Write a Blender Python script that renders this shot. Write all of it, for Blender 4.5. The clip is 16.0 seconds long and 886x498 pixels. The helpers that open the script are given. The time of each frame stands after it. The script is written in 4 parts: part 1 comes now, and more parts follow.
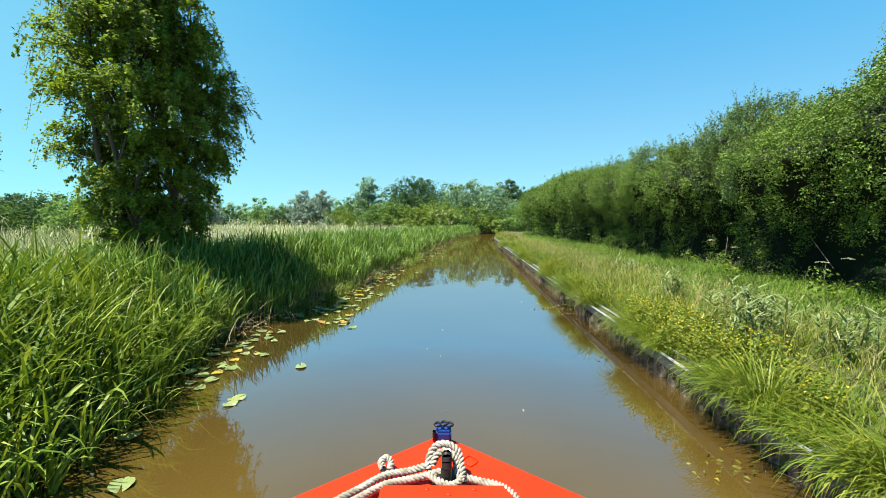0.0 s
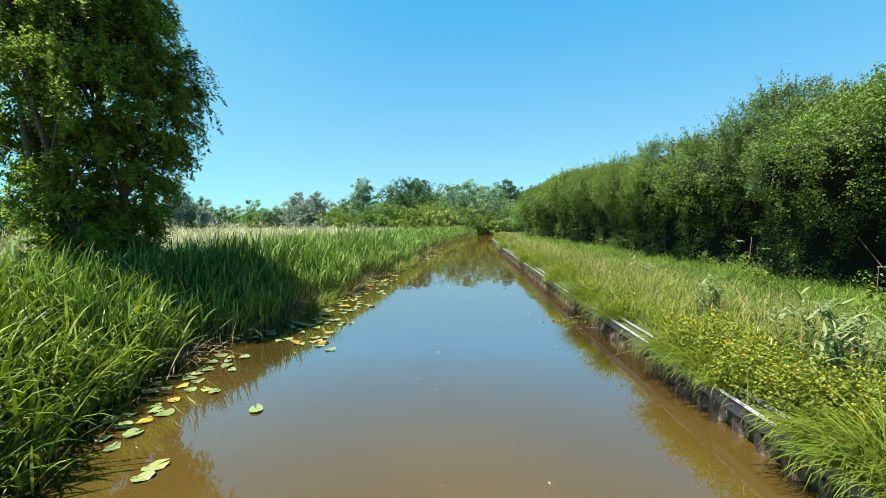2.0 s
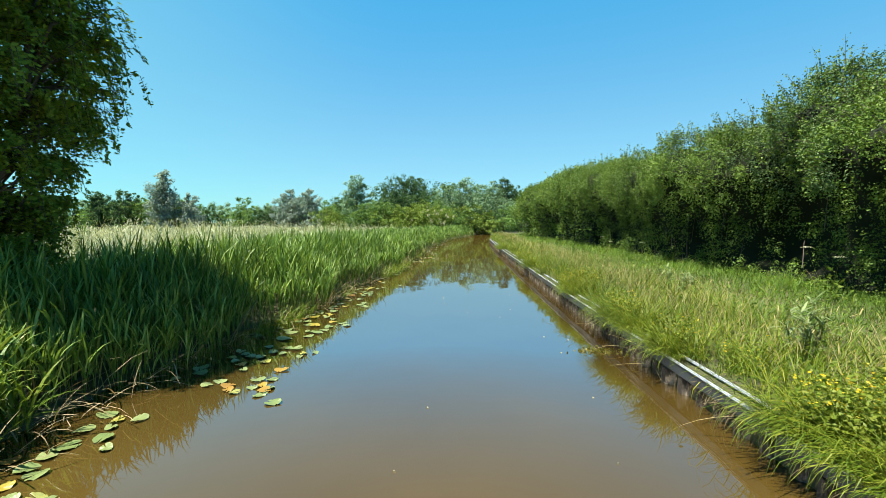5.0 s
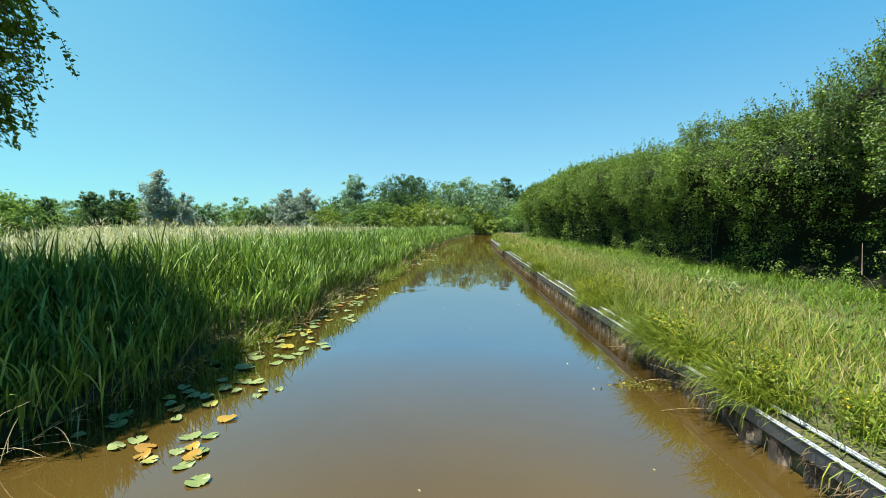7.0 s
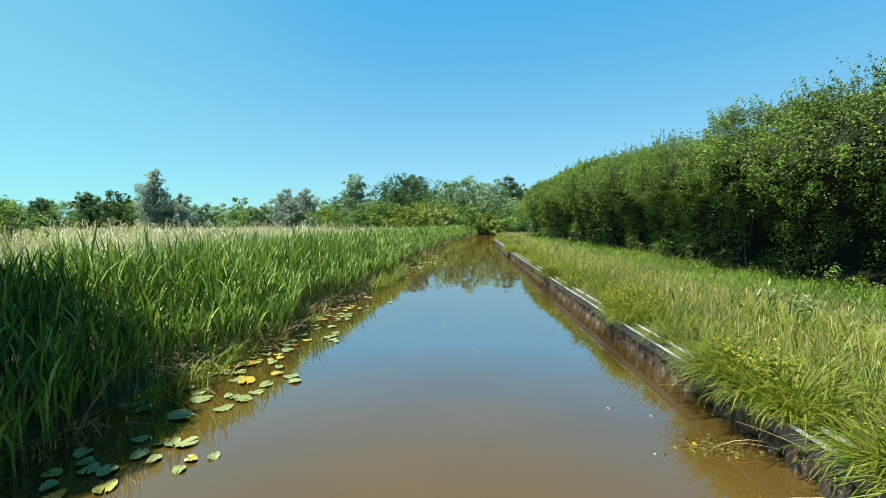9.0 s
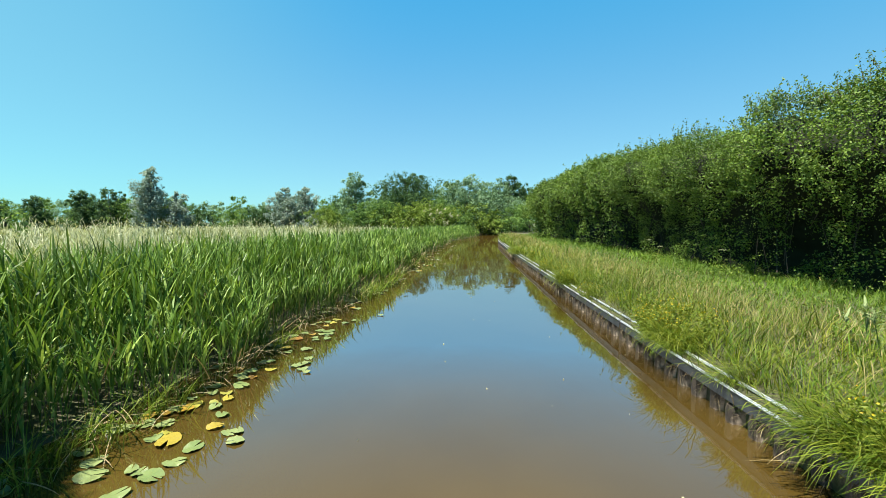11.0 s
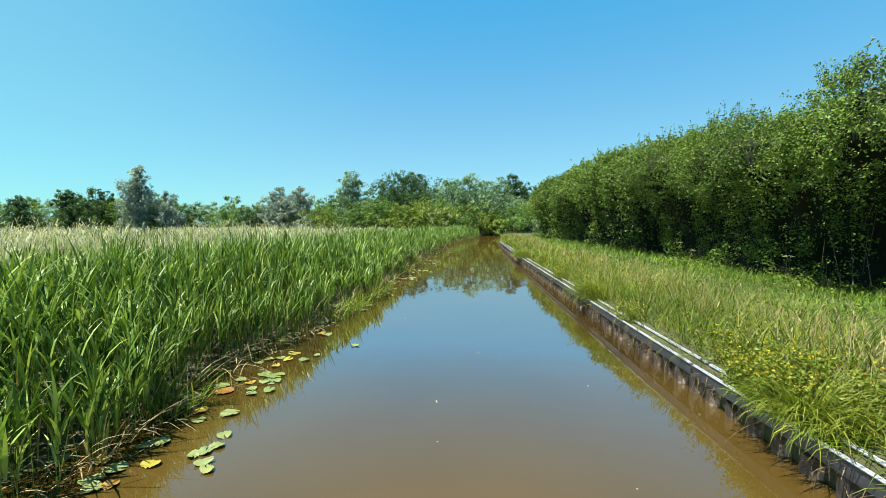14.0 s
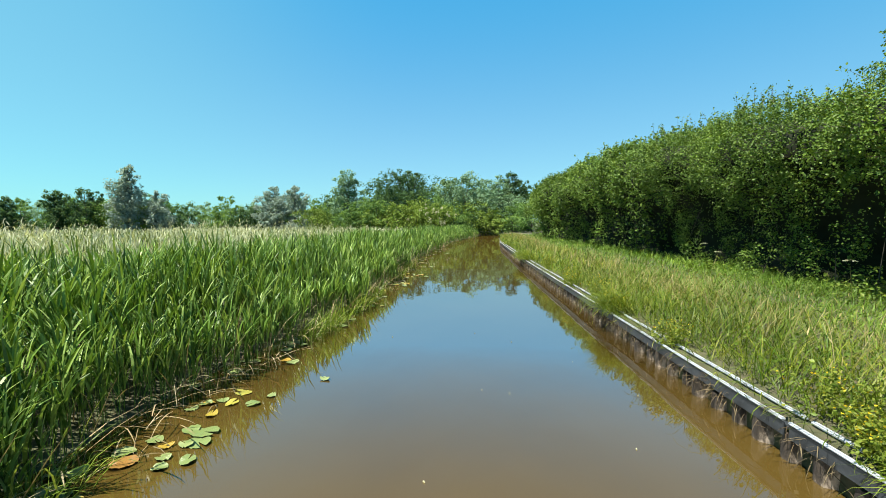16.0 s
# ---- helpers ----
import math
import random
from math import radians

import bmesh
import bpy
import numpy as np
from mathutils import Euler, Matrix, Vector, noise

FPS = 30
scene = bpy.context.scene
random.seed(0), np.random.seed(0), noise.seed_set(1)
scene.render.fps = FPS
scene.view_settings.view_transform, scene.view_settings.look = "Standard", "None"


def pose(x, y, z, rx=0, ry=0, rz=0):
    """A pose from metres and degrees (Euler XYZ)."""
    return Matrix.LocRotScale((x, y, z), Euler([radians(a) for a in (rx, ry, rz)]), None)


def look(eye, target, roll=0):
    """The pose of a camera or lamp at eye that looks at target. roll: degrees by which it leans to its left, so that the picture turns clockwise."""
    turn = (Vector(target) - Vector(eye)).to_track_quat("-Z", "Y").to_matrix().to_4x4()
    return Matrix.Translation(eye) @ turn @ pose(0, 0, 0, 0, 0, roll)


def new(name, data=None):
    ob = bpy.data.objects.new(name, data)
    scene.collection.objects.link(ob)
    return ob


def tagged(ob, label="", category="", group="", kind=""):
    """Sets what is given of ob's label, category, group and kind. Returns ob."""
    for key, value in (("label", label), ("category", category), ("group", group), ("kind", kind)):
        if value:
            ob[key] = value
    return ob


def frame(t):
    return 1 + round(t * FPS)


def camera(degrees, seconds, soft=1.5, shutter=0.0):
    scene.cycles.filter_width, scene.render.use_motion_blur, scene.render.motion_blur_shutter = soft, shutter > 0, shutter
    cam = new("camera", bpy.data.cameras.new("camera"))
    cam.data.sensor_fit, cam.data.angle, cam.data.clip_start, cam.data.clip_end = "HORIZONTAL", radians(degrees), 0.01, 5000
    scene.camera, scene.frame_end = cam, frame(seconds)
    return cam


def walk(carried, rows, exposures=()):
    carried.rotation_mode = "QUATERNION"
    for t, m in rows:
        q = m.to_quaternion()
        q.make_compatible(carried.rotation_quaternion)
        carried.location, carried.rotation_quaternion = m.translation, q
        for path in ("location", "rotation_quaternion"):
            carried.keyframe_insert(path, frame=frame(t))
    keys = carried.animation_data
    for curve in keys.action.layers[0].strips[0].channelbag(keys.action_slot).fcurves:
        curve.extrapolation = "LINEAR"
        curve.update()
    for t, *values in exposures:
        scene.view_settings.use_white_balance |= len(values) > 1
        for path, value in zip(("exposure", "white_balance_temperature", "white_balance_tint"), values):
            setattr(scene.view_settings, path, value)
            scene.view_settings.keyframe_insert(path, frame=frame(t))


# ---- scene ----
# The boat glides down the canal; the eye stays 1.5 m over the water.
cam = camera(93.7, 16.0, soft=0.85)
EYE = 1.5
# seconds, x, y, yaw, pitch, roll
ROWS = [
    (0.0, 0.000, 0.000, 3.08, -3.64, -0.23),
    (0.5, -0.006, 0.227, 3.11, -3.61, 0.07),
    (1.0, -0.012, 0.459, 2.95, -3.57, 0.32),
    (1.5, -0.019, 0.695, 2.82, -3.51, 0.32),
    (2.0, -0.026, 0.933, 2.64, -3.50, 0.20),
    (2.5, -0.033, 1.176, 2.58, -3.58, 0.06),
    (3.0, -0.040, 1.421, 2.46, -3.60, -0.16),
    (3.5, -0.046, 1.670, 2.29, -3.57, -0.27),
    (4.0, -0.054, 1.920, 2.16, -3.59, -0.25),
    (6.5, -0.089, 3.215, 2.00, -3.58, -0.15),
    (7.0, -0.096, 3.480, 2.07, -3.58, -0.11),
    (7.5, -0.102, 3.747, 2.17, -3.56, -0.08),
    (8.0, -0.109, 4.016, 2.29, -3.59, 0.01),
    (8.5, -0.115, 4.286, 2.32, -3.58, 0.13),
    (9.0, -0.120, 4.556, 2.36, -3.60, 0.09),
    (11.5, -0.141, 5.925, 2.59, -3.63, -0.08),
    (12.0, -0.145, 6.199, 2.64, -3.68, -0.02),
    (12.5, -0.146, 6.474, 2.61, -3.73, 0.13),
    (13.0, -0.149, 6.750, 2.60, -3.69, 0.15),
    (13.5, -0.150, 7.024, 2.60, -3.63, 0.13),
    (14.0, -0.150, 7.298, 2.50, -3.59, -0.01),
    (14.5, -0.149, 7.572, 2.44, -3.57, -0.06),
    (15.0, -0.147, 7.845, 2.42, -3.58, 0.08),
    (15.5, -0.146, 8.117, 2.35, -3.63, 0.14),
    (16.0, -0.143, 8.387, 2.28, -3.64, 0.24),
]
walk(cam, [(t, pose(x, y, EYE, 90 + pitch, roll, yaw)) for t, x, y, yaw, pitch, roll in ROWS],
     exposures=[(0.0, 1.7), (4.0, 1.66), (6.5, 1.57), (16.0, 1.57)])

# ---- light: a clear summer day, the sun high over the reeds ----
SUN_WAY = Vector((-0.87, -0.43, 0.0)).normalized()
SUN_UP = 66.5
world = bpy.data.worlds.new("sky")
scene.world = world
world.use_nodes = True
wn = world.node_tree.nodes
sky = wn.new("ShaderNodeTexSky")
sky.sky_type = "NISHITA"
sky.sun_disc = False
sky.sun_elevation = radians(SUN_UP)
sky.sun_rotation = math.atan2(SUN_WAY.x, SUN_WAY.y)
sky.air_density, sky.dust_density, sky.ozone_density = 1.0, 0.15, 2.0
tint = wn.new("ShaderNodeMix")
tint.data_type, tint.blend_type = "RGBA", "MULTIPLY"
tint.inputs[0].default_value = 1.0
tint.inputs[7].default_value = (0.42, 0.93, 0.95, 1)
world.node_tree.links.new(sky.outputs[0], tint.inputs[6])
haze = wn.new("ShaderNodeMix")
haze.data_type = "RGBA"
haze.inputs[0].default_value = 0.62
height = wn.new("ShaderNodeSeparateXYZ")
world.node_tree.links.new(wn.new("ShaderNodeTexCoord").outputs["Generated"], height.inputs[0])
rise = wn.new("ShaderNodeMapRange")
rise.interpolation_type = "SMOOTHSTEP"
rise.inputs["From Min"].default_value, rise.inputs["From Max"].default_value = -0.12, 0.55
world.node_tree.links.new(height.outputs[2], rise.inputs["Value"])
depth = wn.new("ShaderNodeMix")
depth.data_type = "RGBA"
depth.inputs[6].default_value = (2.35, 3.6, 4.2, 1)
depth.inputs[7].default_value = (0.28, 2.55, 4.85, 1)
world.node_tree.links.new(rise.outputs[0], depth.inputs[0])
# deeper blue towards the zenith
crown_rise = wn.new("ShaderNodeMapRange")
crown_rise.interpolation_type = "SMOOTHSTEP"
crown_rise.inputs["From Min"].default_value, crown_rise.inputs["From Max"].default_value = 0.42, 0.95
world.node_tree.links.new(height.outputs[2], crown_rise.inputs["Value"])
zenith = wn.new("ShaderNodeMix")
zenith.data_type = "RGBA"
zenith.inputs[7].default_value = (0.25, 1.25, 2.5, 1)
world.node_tree.links.new(crown_rise.outputs[0], zenith.inputs[0])
world.node_tree.links.new(depth.outputs[2], zenith.inputs[6])
# paler on the sun's side
sunward = wn.new("ShaderNodeMapRange")
sunward.interpolation_type = "SMOOTHSTEP"
for key, value in (("From Min", -0.1), ("From Max", -0.85), ("To Min", 0.0), ("To Max", 0.75)):
    sunward.inputs[key].default_value = value
world.node_tree.links.new(height.outputs[0], sunward.inputs["Value"])
pale = wn.new("ShaderNodeMix")
pale.data_type = "RGBA"
pale.inputs[7].default_value = (1.45, 3.75, 4.25, 1)
world.node_tree.links.new(sunward.outputs[0], pale.inputs[0])
world.node_tree.links.new(zenith.outputs[2], pale.inputs[6])
world.node_tree.links.new(pale.outputs[2], haze.inputs[7])
world.node_tree.links.new(tint.outputs[2], haze.inputs[6])
world.node_tree.links.new(haze.outputs[2], wn["Background"].inputs[0])
wn["Background"].inputs[1].default_value = 0.064
sun_data = bpy.data.lights.new("sun", "SUN")
sun_data.energy, sun_data.angle, sun_data.color = 5.0, radians(0.53), (1.0, 0.93, 0.81)
sun = new("sun", sun_data)
up = math.tan(radians(SUN_UP))
sun.matrix_world = look(Vector((SUN_WAY.x, SUN_WAY.y, up)) * 30, (0, 0, 0))

# ---- materials ----


class Nodes:
    """A short way to write node materials."""

    def __init__(self, name):
        self.mat = bpy.data.materials.new(name)
        self.mat.use_nodes = True
        self.tree = self.mat.node_tree
        self.tree.nodes.clear()
        self.out = self.tree.nodes.new("ShaderNodeOutputMaterial")
        self.coord = self.tree.nodes.new("ShaderNodeTexCoord").outputs["Object"]

    def add(self, kind, **inputs):
        node = self.tree.nodes.new(kind)
        for key, value in inputs.items():
            self.put(node.inputs[key.replace("_", " ")], value)
        return node

    def put(self, socket, value):
        if isinstance(value, bpy.types.NodeSocket):
            self.tree.links.new(value, socket)
        else:
            socket.default_value = value

    def noise(self, scale, detail=4.0, rough=0.55, stretch=None):
        node = self.add("ShaderNodeTexNoise", Scale=scale, Detail=detail, Roughness=rough)
        at = self.coord
        if stretch:
            m = self.add("ShaderNodeMapping", Vector=at)
            m.inputs["Scale"].default_value = stretch
            at = m.outputs[0]
        self.put(node.inputs["Vector"], at)
        return node.outputs["Fac"]

    def ramp(self, fac, *stops):
        node = self.add("ShaderNodeValToRGB", Fac=fac)
        while len(node.color_ramp.elements) < len(stops):
            node.color_ramp.elements.new(0.5)
        for e, (at, c) in zip(node.color_ramp.elements, stops):
            e.position, e.color = at, (*c, 1)
        return node.outputs[0]

    def mix(self, fac, a, b, blend="MIX"):
        node = self.tree.nodes.new("ShaderNodeMix")
        node.data_type, node.blend_type = "RGBA", blend
        self.put(node.inputs[0], fac)
        for socket, value in ((node.inputs[6], a), (node.inputs[7], b)):
            self.put(socket, value if isinstance(value, bpy.types.NodeSocket) else (*value, 1))
        return node.outputs[2]

    def bump(self, height, strength, distance=0.01):
        return self.add("ShaderNodeBump", Height=height, Strength=strength, Distance=distance).outputs[0]

    def surface(self, color, rough=0.6, metal=0.0, normal=None, **more):
        p = self.add("ShaderNodeBsdfPrincipled", Roughness=rough, Metallic=metal)
        self.put(p.inputs["Base Color"], color if isinstance(color, bpy.types.NodeSocket) else (*color, 1))
        if normal is not None:
            self.put(p.inputs["Normal"], normal)
        for key, value in more.items():
            self.put(p.inputs[key.replace("_", " ")], value)
        self.tree.links.new(p.outputs[0], self.out.inputs[0])
        return p

    def island(self):
        return self.add("ShaderNodeNewGeometry").outputs["Random Per Island"]


def leaf_material(name, dark, mid, light, gloss=0.45, through_light=0.3, patch=0.5, shine=0.22):
    n = Nodes(name)
    own = n.ramp(n.island(), (0.0, dark), (0.55, mid), (1.0, light))
    wide = n.ramp(n.noise(patch, 3.0), (0.3, (0.62, 0.66, 0.6)), (0.7, (1.25, 1.2, 1.1)))
    color = n.mix(1.0, own, wide, "MULTIPLY")
    p = n.surface(color, gloss)
    p.inputs["Specular IOR Level"].default_value = shine
    glow = n.add("ShaderNodeBsdfTranslucent", Color=n.mix(1.0, color, (1.25, 1.2, 0.55), "MULTIPLY"))
    both = n.add("ShaderNodeMixShader", Fac=through_light)
    n.tree.links.new(p.outputs[0], both.inputs[1])
    n.tree.links.new(glow.outputs[0], both.inputs[2])
    n.tree.links.new(both.outputs[0], n.out.inputs[0])
    return n.mat


REED = leaf_material("reed leaf", (0.03, 0.07, 0.012), (0.106, 0.207, 0.031), (0.265, 0.376, 0.105), 0.45, 0.22, 0.7, 0.25)
SEDGE = leaf_material("lush bank grass", (0.034, 0.068, 0.011), (0.105, 0.156, 0.024), (0.224, 0.262, 0.075), 0.45, 0.24, 0.9, 0.22)
LUSH = leaf_material("lush arching grass", (0.031, 0.074, 0.009), (0.106, 0.175, 0.018), (0.229, 0.288, 0.061), 0.45, 0.26, 0.9, 0.2)
TURF = leaf_material("verge grass", (0.043, 0.089, 0.007), (0.103, 0.155, 0.01), (0.199, 0.224, 0.028), 0.5, 0.28, 0.6)
PATH = leaf_material("short path grass", (0.037, 0.09, 0.009), (0.081, 0.161, 0.015), (0.152, 0.239, 0.033), 0.5, 0.28, 0.8)
HAY = leaf_material("dry grass", (0.316, 0.344, 0.213), (0.482, 0.508, 0.356), (0.634, 0.671, 0.532), 0.7, 0.25, 0.8)
STALK = leaf_material("seeding grass stalk", (0.16, 0.157, 0.052), (0.239, 0.216, 0.091), (0.333, 0.294, 0.163), 0.6, 0.25, 0.8)
STRAW = leaf_material("dead reed", (0.163, 0.129, 0.068), (0.258, 0.211, 0.122), (0.354, 0.306, 0.204), 0.6, 0.15, 1.2)
ROOTS = leaf_material("dry roots", (0.04, 0.03, 0.018), (0.08, 0.062, 0.036), (0.152, 0.124, 0.076), 0.8, 0.1, 1.2)
HAWTHORN = leaf_material("hawthorn leaf", (0.056, 0.108, 0.019), (0.092, 0.165, 0.026), (0.152, 0.235, 0.04), 0.5, 0.25, 0.45)
ASH = leaf_material("ash leaf", (0.055, 0.108, 0.042), (0.085, 0.15, 0.058), (0.13, 0.2, 0.082), 0.5, 0.28, 0.6)
TREE = leaf_material("tree leaf", (0.09, 0.155, 0.022), (0.165, 0.245, 0.034), (0.25, 0.34, 0.054), 0.65, 0.38, 1.0, 0.1)
OAK = leaf_material("oak foliage", (0.034, 0.078, 0.04), (0.059, 0.117, 0.056), (0.101, 0.172, 0.086), 0.8, 0.42, 0.2, 0.1)
WILLOW = leaf_material("willow foliage", (0.14, 0.233, 0.147), (0.18, 0.291, 0.19), (0.225, 0.349, 0.237), 0.85, 0.28, 0.25, 0.05)
POPLAR = leaf_material("white poplar foliage", (0.194, 0.264, 0.242), (0.255, 0.33, 0.304), (0.317, 0.396, 0.374), 0.85, 0.2, 0.3, 0.05)
SCRUB = leaf_material("scrub foliage", (0.075, 0.155, 0.051), (0.123, 0.217, 0.071), (0.177, 0.283, 0.101), 0.8, 0.45, 0.12, 0.1)
YELLOWISH = leaf_material("young willow foliage", (0.106, 0.17, 0.031), (0.152, 0.231, 0.047), (0.207, 0.275, 0.078), 0.8, 0.3, 0.3, 0.1)
HERB = leaf_material("weed leaf", (0.061, 0.109, 0.014), (0.102, 0.163, 0.02), (0.163, 0.218, 0.041), 0.5, 0.3, 0.8)
YOUNG = leaf_material("young grass", (0.088, 0.136, 0.014), (0.15, 0.204, 0.024), (0.231, 0.258, 0.048), 0.5, 0.35, 1.5)
PETAL = leaf_material("yellow petal", (0.422, 0.306, 0.014), (0.51, 0.381, 0.014), (0.544, 0.449, 0.034), 0.5, 0.25, 2.0)
BLOSSOM = leaf_material("cream blossom", (0.34, 0.34, 0.231), (0.422, 0.422, 0.299), (0.49, 0.49, 0.381), 0.6, 0.2, 2.0)


def bark_material():
    n = Nodes("bark")
    c = n.ramp(n.noise(14, 6, 0.6, (0.68, 0.68, 0.136)), (0.3, (0.034, 0.027, 0.02)), (0.7, (0.116, 0.095, 0.068)))
    n.surface(c, 0.85, normal=n.bump(n.noise(30, 6, 0.6, (0.68, 0.68, 0.102)), 0.6, 0.02))
    return n.mat


def soil_material():
    n = Nodes("soil under grass")
    c = n.ramp(n.noise(0.35, 6), (0.3, (0.031, 0.037, 0.014)), (0.55, (0.051, 0.061, 0.02)), (0.75, (0.082, 0.082, 0.034)))
    c = n.mix(n.ramp(n.noise(9, 5), (0.4, (0, 0, 0)), (0.65, (0.68, 0.68, 0.68))), c, (0.061, 0.051, 0.031))
    n.surface(c, 0.95, normal=n.bump(n.noise(4.08, 5.44, 0.442), 0.8, 0.08))
    return n.mat


def water_material():
    n = Nodes("muddy canal water")
    c = n.ramp(n.noise(0.5, 4, 0.5), (0.3, (0.0545, 0.0355, 0.0078)), (0.7, (0.068, 0.045, 0.0108)))
    ripples = n.add("ShaderNodeMath")
    ripples.operation = "ADD"
    n.put(ripples.inputs[0], n.noise(1.6, 3, 0.5, (1, 0.45, 1)))
    n.put(ripples.inputs[1], n.noise(0.5, 2, 0.5))
    slope = n.bump(ripples.outputs[0], 0.10, 0.05)
    mud = n.surface(c, 0.6, normal=slope, Specular_IOR_Level=0.0)
    mirror = n.add("ShaderNodeBsdfGlossy", Roughness=0.03, Normal=slope)
    gloss = n.add("ShaderNodeMapRange", Value=n.add("ShaderNodeFresnel", IOR=1.33, Normal=slope).outputs[0])
    for key, value in (("From Min", 0.03), ("From Max", 0.16), ("To Min", 0.07), ("To Max", 0.63)):
        gloss.inputs[key].default_value = value
    gloss.clamp = False
    most = n.add("ShaderNodeMath")
    most.operation = "MINIMUM"
    n.put(most.inputs[0], gloss.outputs[0])
    most.inputs[1].default_value = 0.72
    both = n.add("ShaderNodeMixShader", Fac=most.outputs[0])
    n.tree.links.new(mud.outputs[0], both.inputs[1])
    n.tree.links.new(mirror.outputs[0], both.inputs[2])
    n.tree.links.new(both.outputs[0], n.out.inputs[0])
    return n.mat


def steel_material():
    n = Nodes("galvanised steel")
    rust = n.ramp(n.noise(5, 8, 0.7), (0.54, (0, 0, 0)), (0.66, (1, 1, 1)))
    c = n.mix(n.noise(40, 4), (0.3, 0.34, 0.38), (0.47, 0.51, 0.56))
    c = n.mix(rust, c, (0.09, 0.07, 0.05))
    n.surface(c, 0.45, 0.35, n.bump(n.noise(60, 4), 0.2, 0.004))
    return n.mat


def pile_material():
    n = Nodes("weathered pile")
    own = n.add("ShaderNodeObjectInfo").outputs["Random"]
    c = n.ramp(n.noise(7, 7, 0.65, (1, 1, 0.5)), (0.42, (0.014, 0.011, 0.008)), (0.53, (0.04, 0.033, 0.024)), (0.62, (0.26, 0.24, 0.21)))
    c = n.mix(1.0, c, n.ramp(own, (0.0, (0.55, 0.5, 0.45)), (1.0, (1.15, 1.05, 0.95))), "MULTIPLY")
    n.surface(c, 0.85, normal=n.bump(n.noise(35, 6), 0.5, 0.01))
    return n.mat


def fascia_material():
    n = Nodes("dull steel sheet")
    c = n.ramp(n.noise(4, 8, 0.7, (1, 1, 2)), (0.35, (0.016, 0.019, 0.022)), (0.6, (0.034, 0.042, 0.05)), (0.75, (0.04, 0.03, 0.02)))
    n.surface(c, 0.6, 0.3, n.bump(n.noise(30, 5), 0.3, 0.005))
    return n.mat


def pad_material():
    n = Nodes("lily pad")
    own = n.add("ShaderNodeObjectInfo").outputs["Random"]
    c = n.ramp(own, (0.0, (0.108, 0.158, 0.05)), (0.62, (0.166, 0.209, 0.079)), (0.78, (0.238, 0.223, 0.032)), (0.92, (0.259, 0.173, 0.022)), (1.0, (0.18, 0.094, 0.022)))
    c = n.mix(n.ramp(n.noise(6.48, 4.32, 0.504), (0.5, (0, 0, 0)), (0.75, (0.504, 0.504, 0.504))), c, (0.144, 0.101, 0.036))
    n.surface(c, 0.32, normal=n.bump(n.noise(22, 4), 0.25, 0.01))
    return n.mat


def paint_material(name, color, rough=0.4):
    n = Nodes(name)
    worn = n.ramp(n.noise(11, 8, 0.7), (0.35, tuple(v * 0.86 for v in color)), (0.65, color))
    n.surface(worn, rough, normal=n.bump(n.noise(70, 3), 0.06, 0.003), Specular_IOR_Level=0.2)
    return n.mat


def rope_material():
    n = Nodes("white rope")
    c = n.ramp(n.noise(60, 6, 0.7), (0.32, (0.11, 0.095, 0.07)), (0.6, (0.33, 0.305, 0.26)))
    n.surface(c, 0.9, normal=n.bump(n.noise(260, 3), 0.5, 0.003))
    return n.mat


BARK, SOIL, WATER, STEEL = bark_material(), soil_material(), water_material(), steel_material()
# shade inside the hedge, painted as a near-black colour
HEDGE_SHADE = paint_material("painted hedge shade", (0.01, 0.014, 0.006), 0.95)
PILE, FASCIA, PAD, ROPE = pile_material(), fascia_material(), pad_material(), rope_material()
RED = paint_material("red deck paint", (0.6, 0.02, 0.0), 0.5)
HULL = paint_material("black hull paint", (0.018, 0.018, 0.022), 0.45)
BLUE = paint_material("blue paint", (0.012, 0.035, 0.16))
IRON = paint_material("black iron", (0.015, 0.014, 0.014), 0.4)

# ---- builders ----
rng = np.random.default_rng(7)


def mesh_of(name, verts, tris, material, smooth=False):
    """A mesh from arrays of points and triangles."""
    me = bpy.data.meshes.new(name)
    verts, tris = np.asarray(verts, np.float32), np.asarray(tris, np.int32)
    me.vertices.add(len(verts))
    me.vertices.foreach_set("co", verts.ravel())
    me.loops.add(tris.size)
    me.loops.foreach_set("vertex_index", tris.ravel())
    me.polygons.add(len(tris))
    me.polygons.foreach_set("loop_start", np.arange(0, tris.size, 3, dtype=np.int32))
    me.polygons.foreach_set("use_smooth", np.full(len(tris), smooth))
    me.update(calc_edges=True)
    me.materials.append(material)
    return me


def part(name, bm, material, parent, label=""):
    """Links a bmesh as one mesh object under a thing or a part."""
    me = bpy.data.meshes.new(name)
    bm.to_mesh(me)
    bm.free()
    me.materials.append(material)
    ob = new(name, me)
    ob.parent = parent
    return tagged(ob, label)


def piece(name, me, parent=None, label="", at=None):
    """Links ready mesh data as an object of its own."""
    ob = new(name, me)
    ob.parent = parent
    if at is not None:
        ob.matrix_basis = at
    return tagged(ob, label)


def join(*meshes):
    """Joins (points, triangles) pairs."""
    verts, tris, n = [], [], 0
    for v, f in meshes:
        verts.append(v)
        tris.append(f + n)
        n += len(v)
    return np.concatenate(verts), np.concatenate(tris)


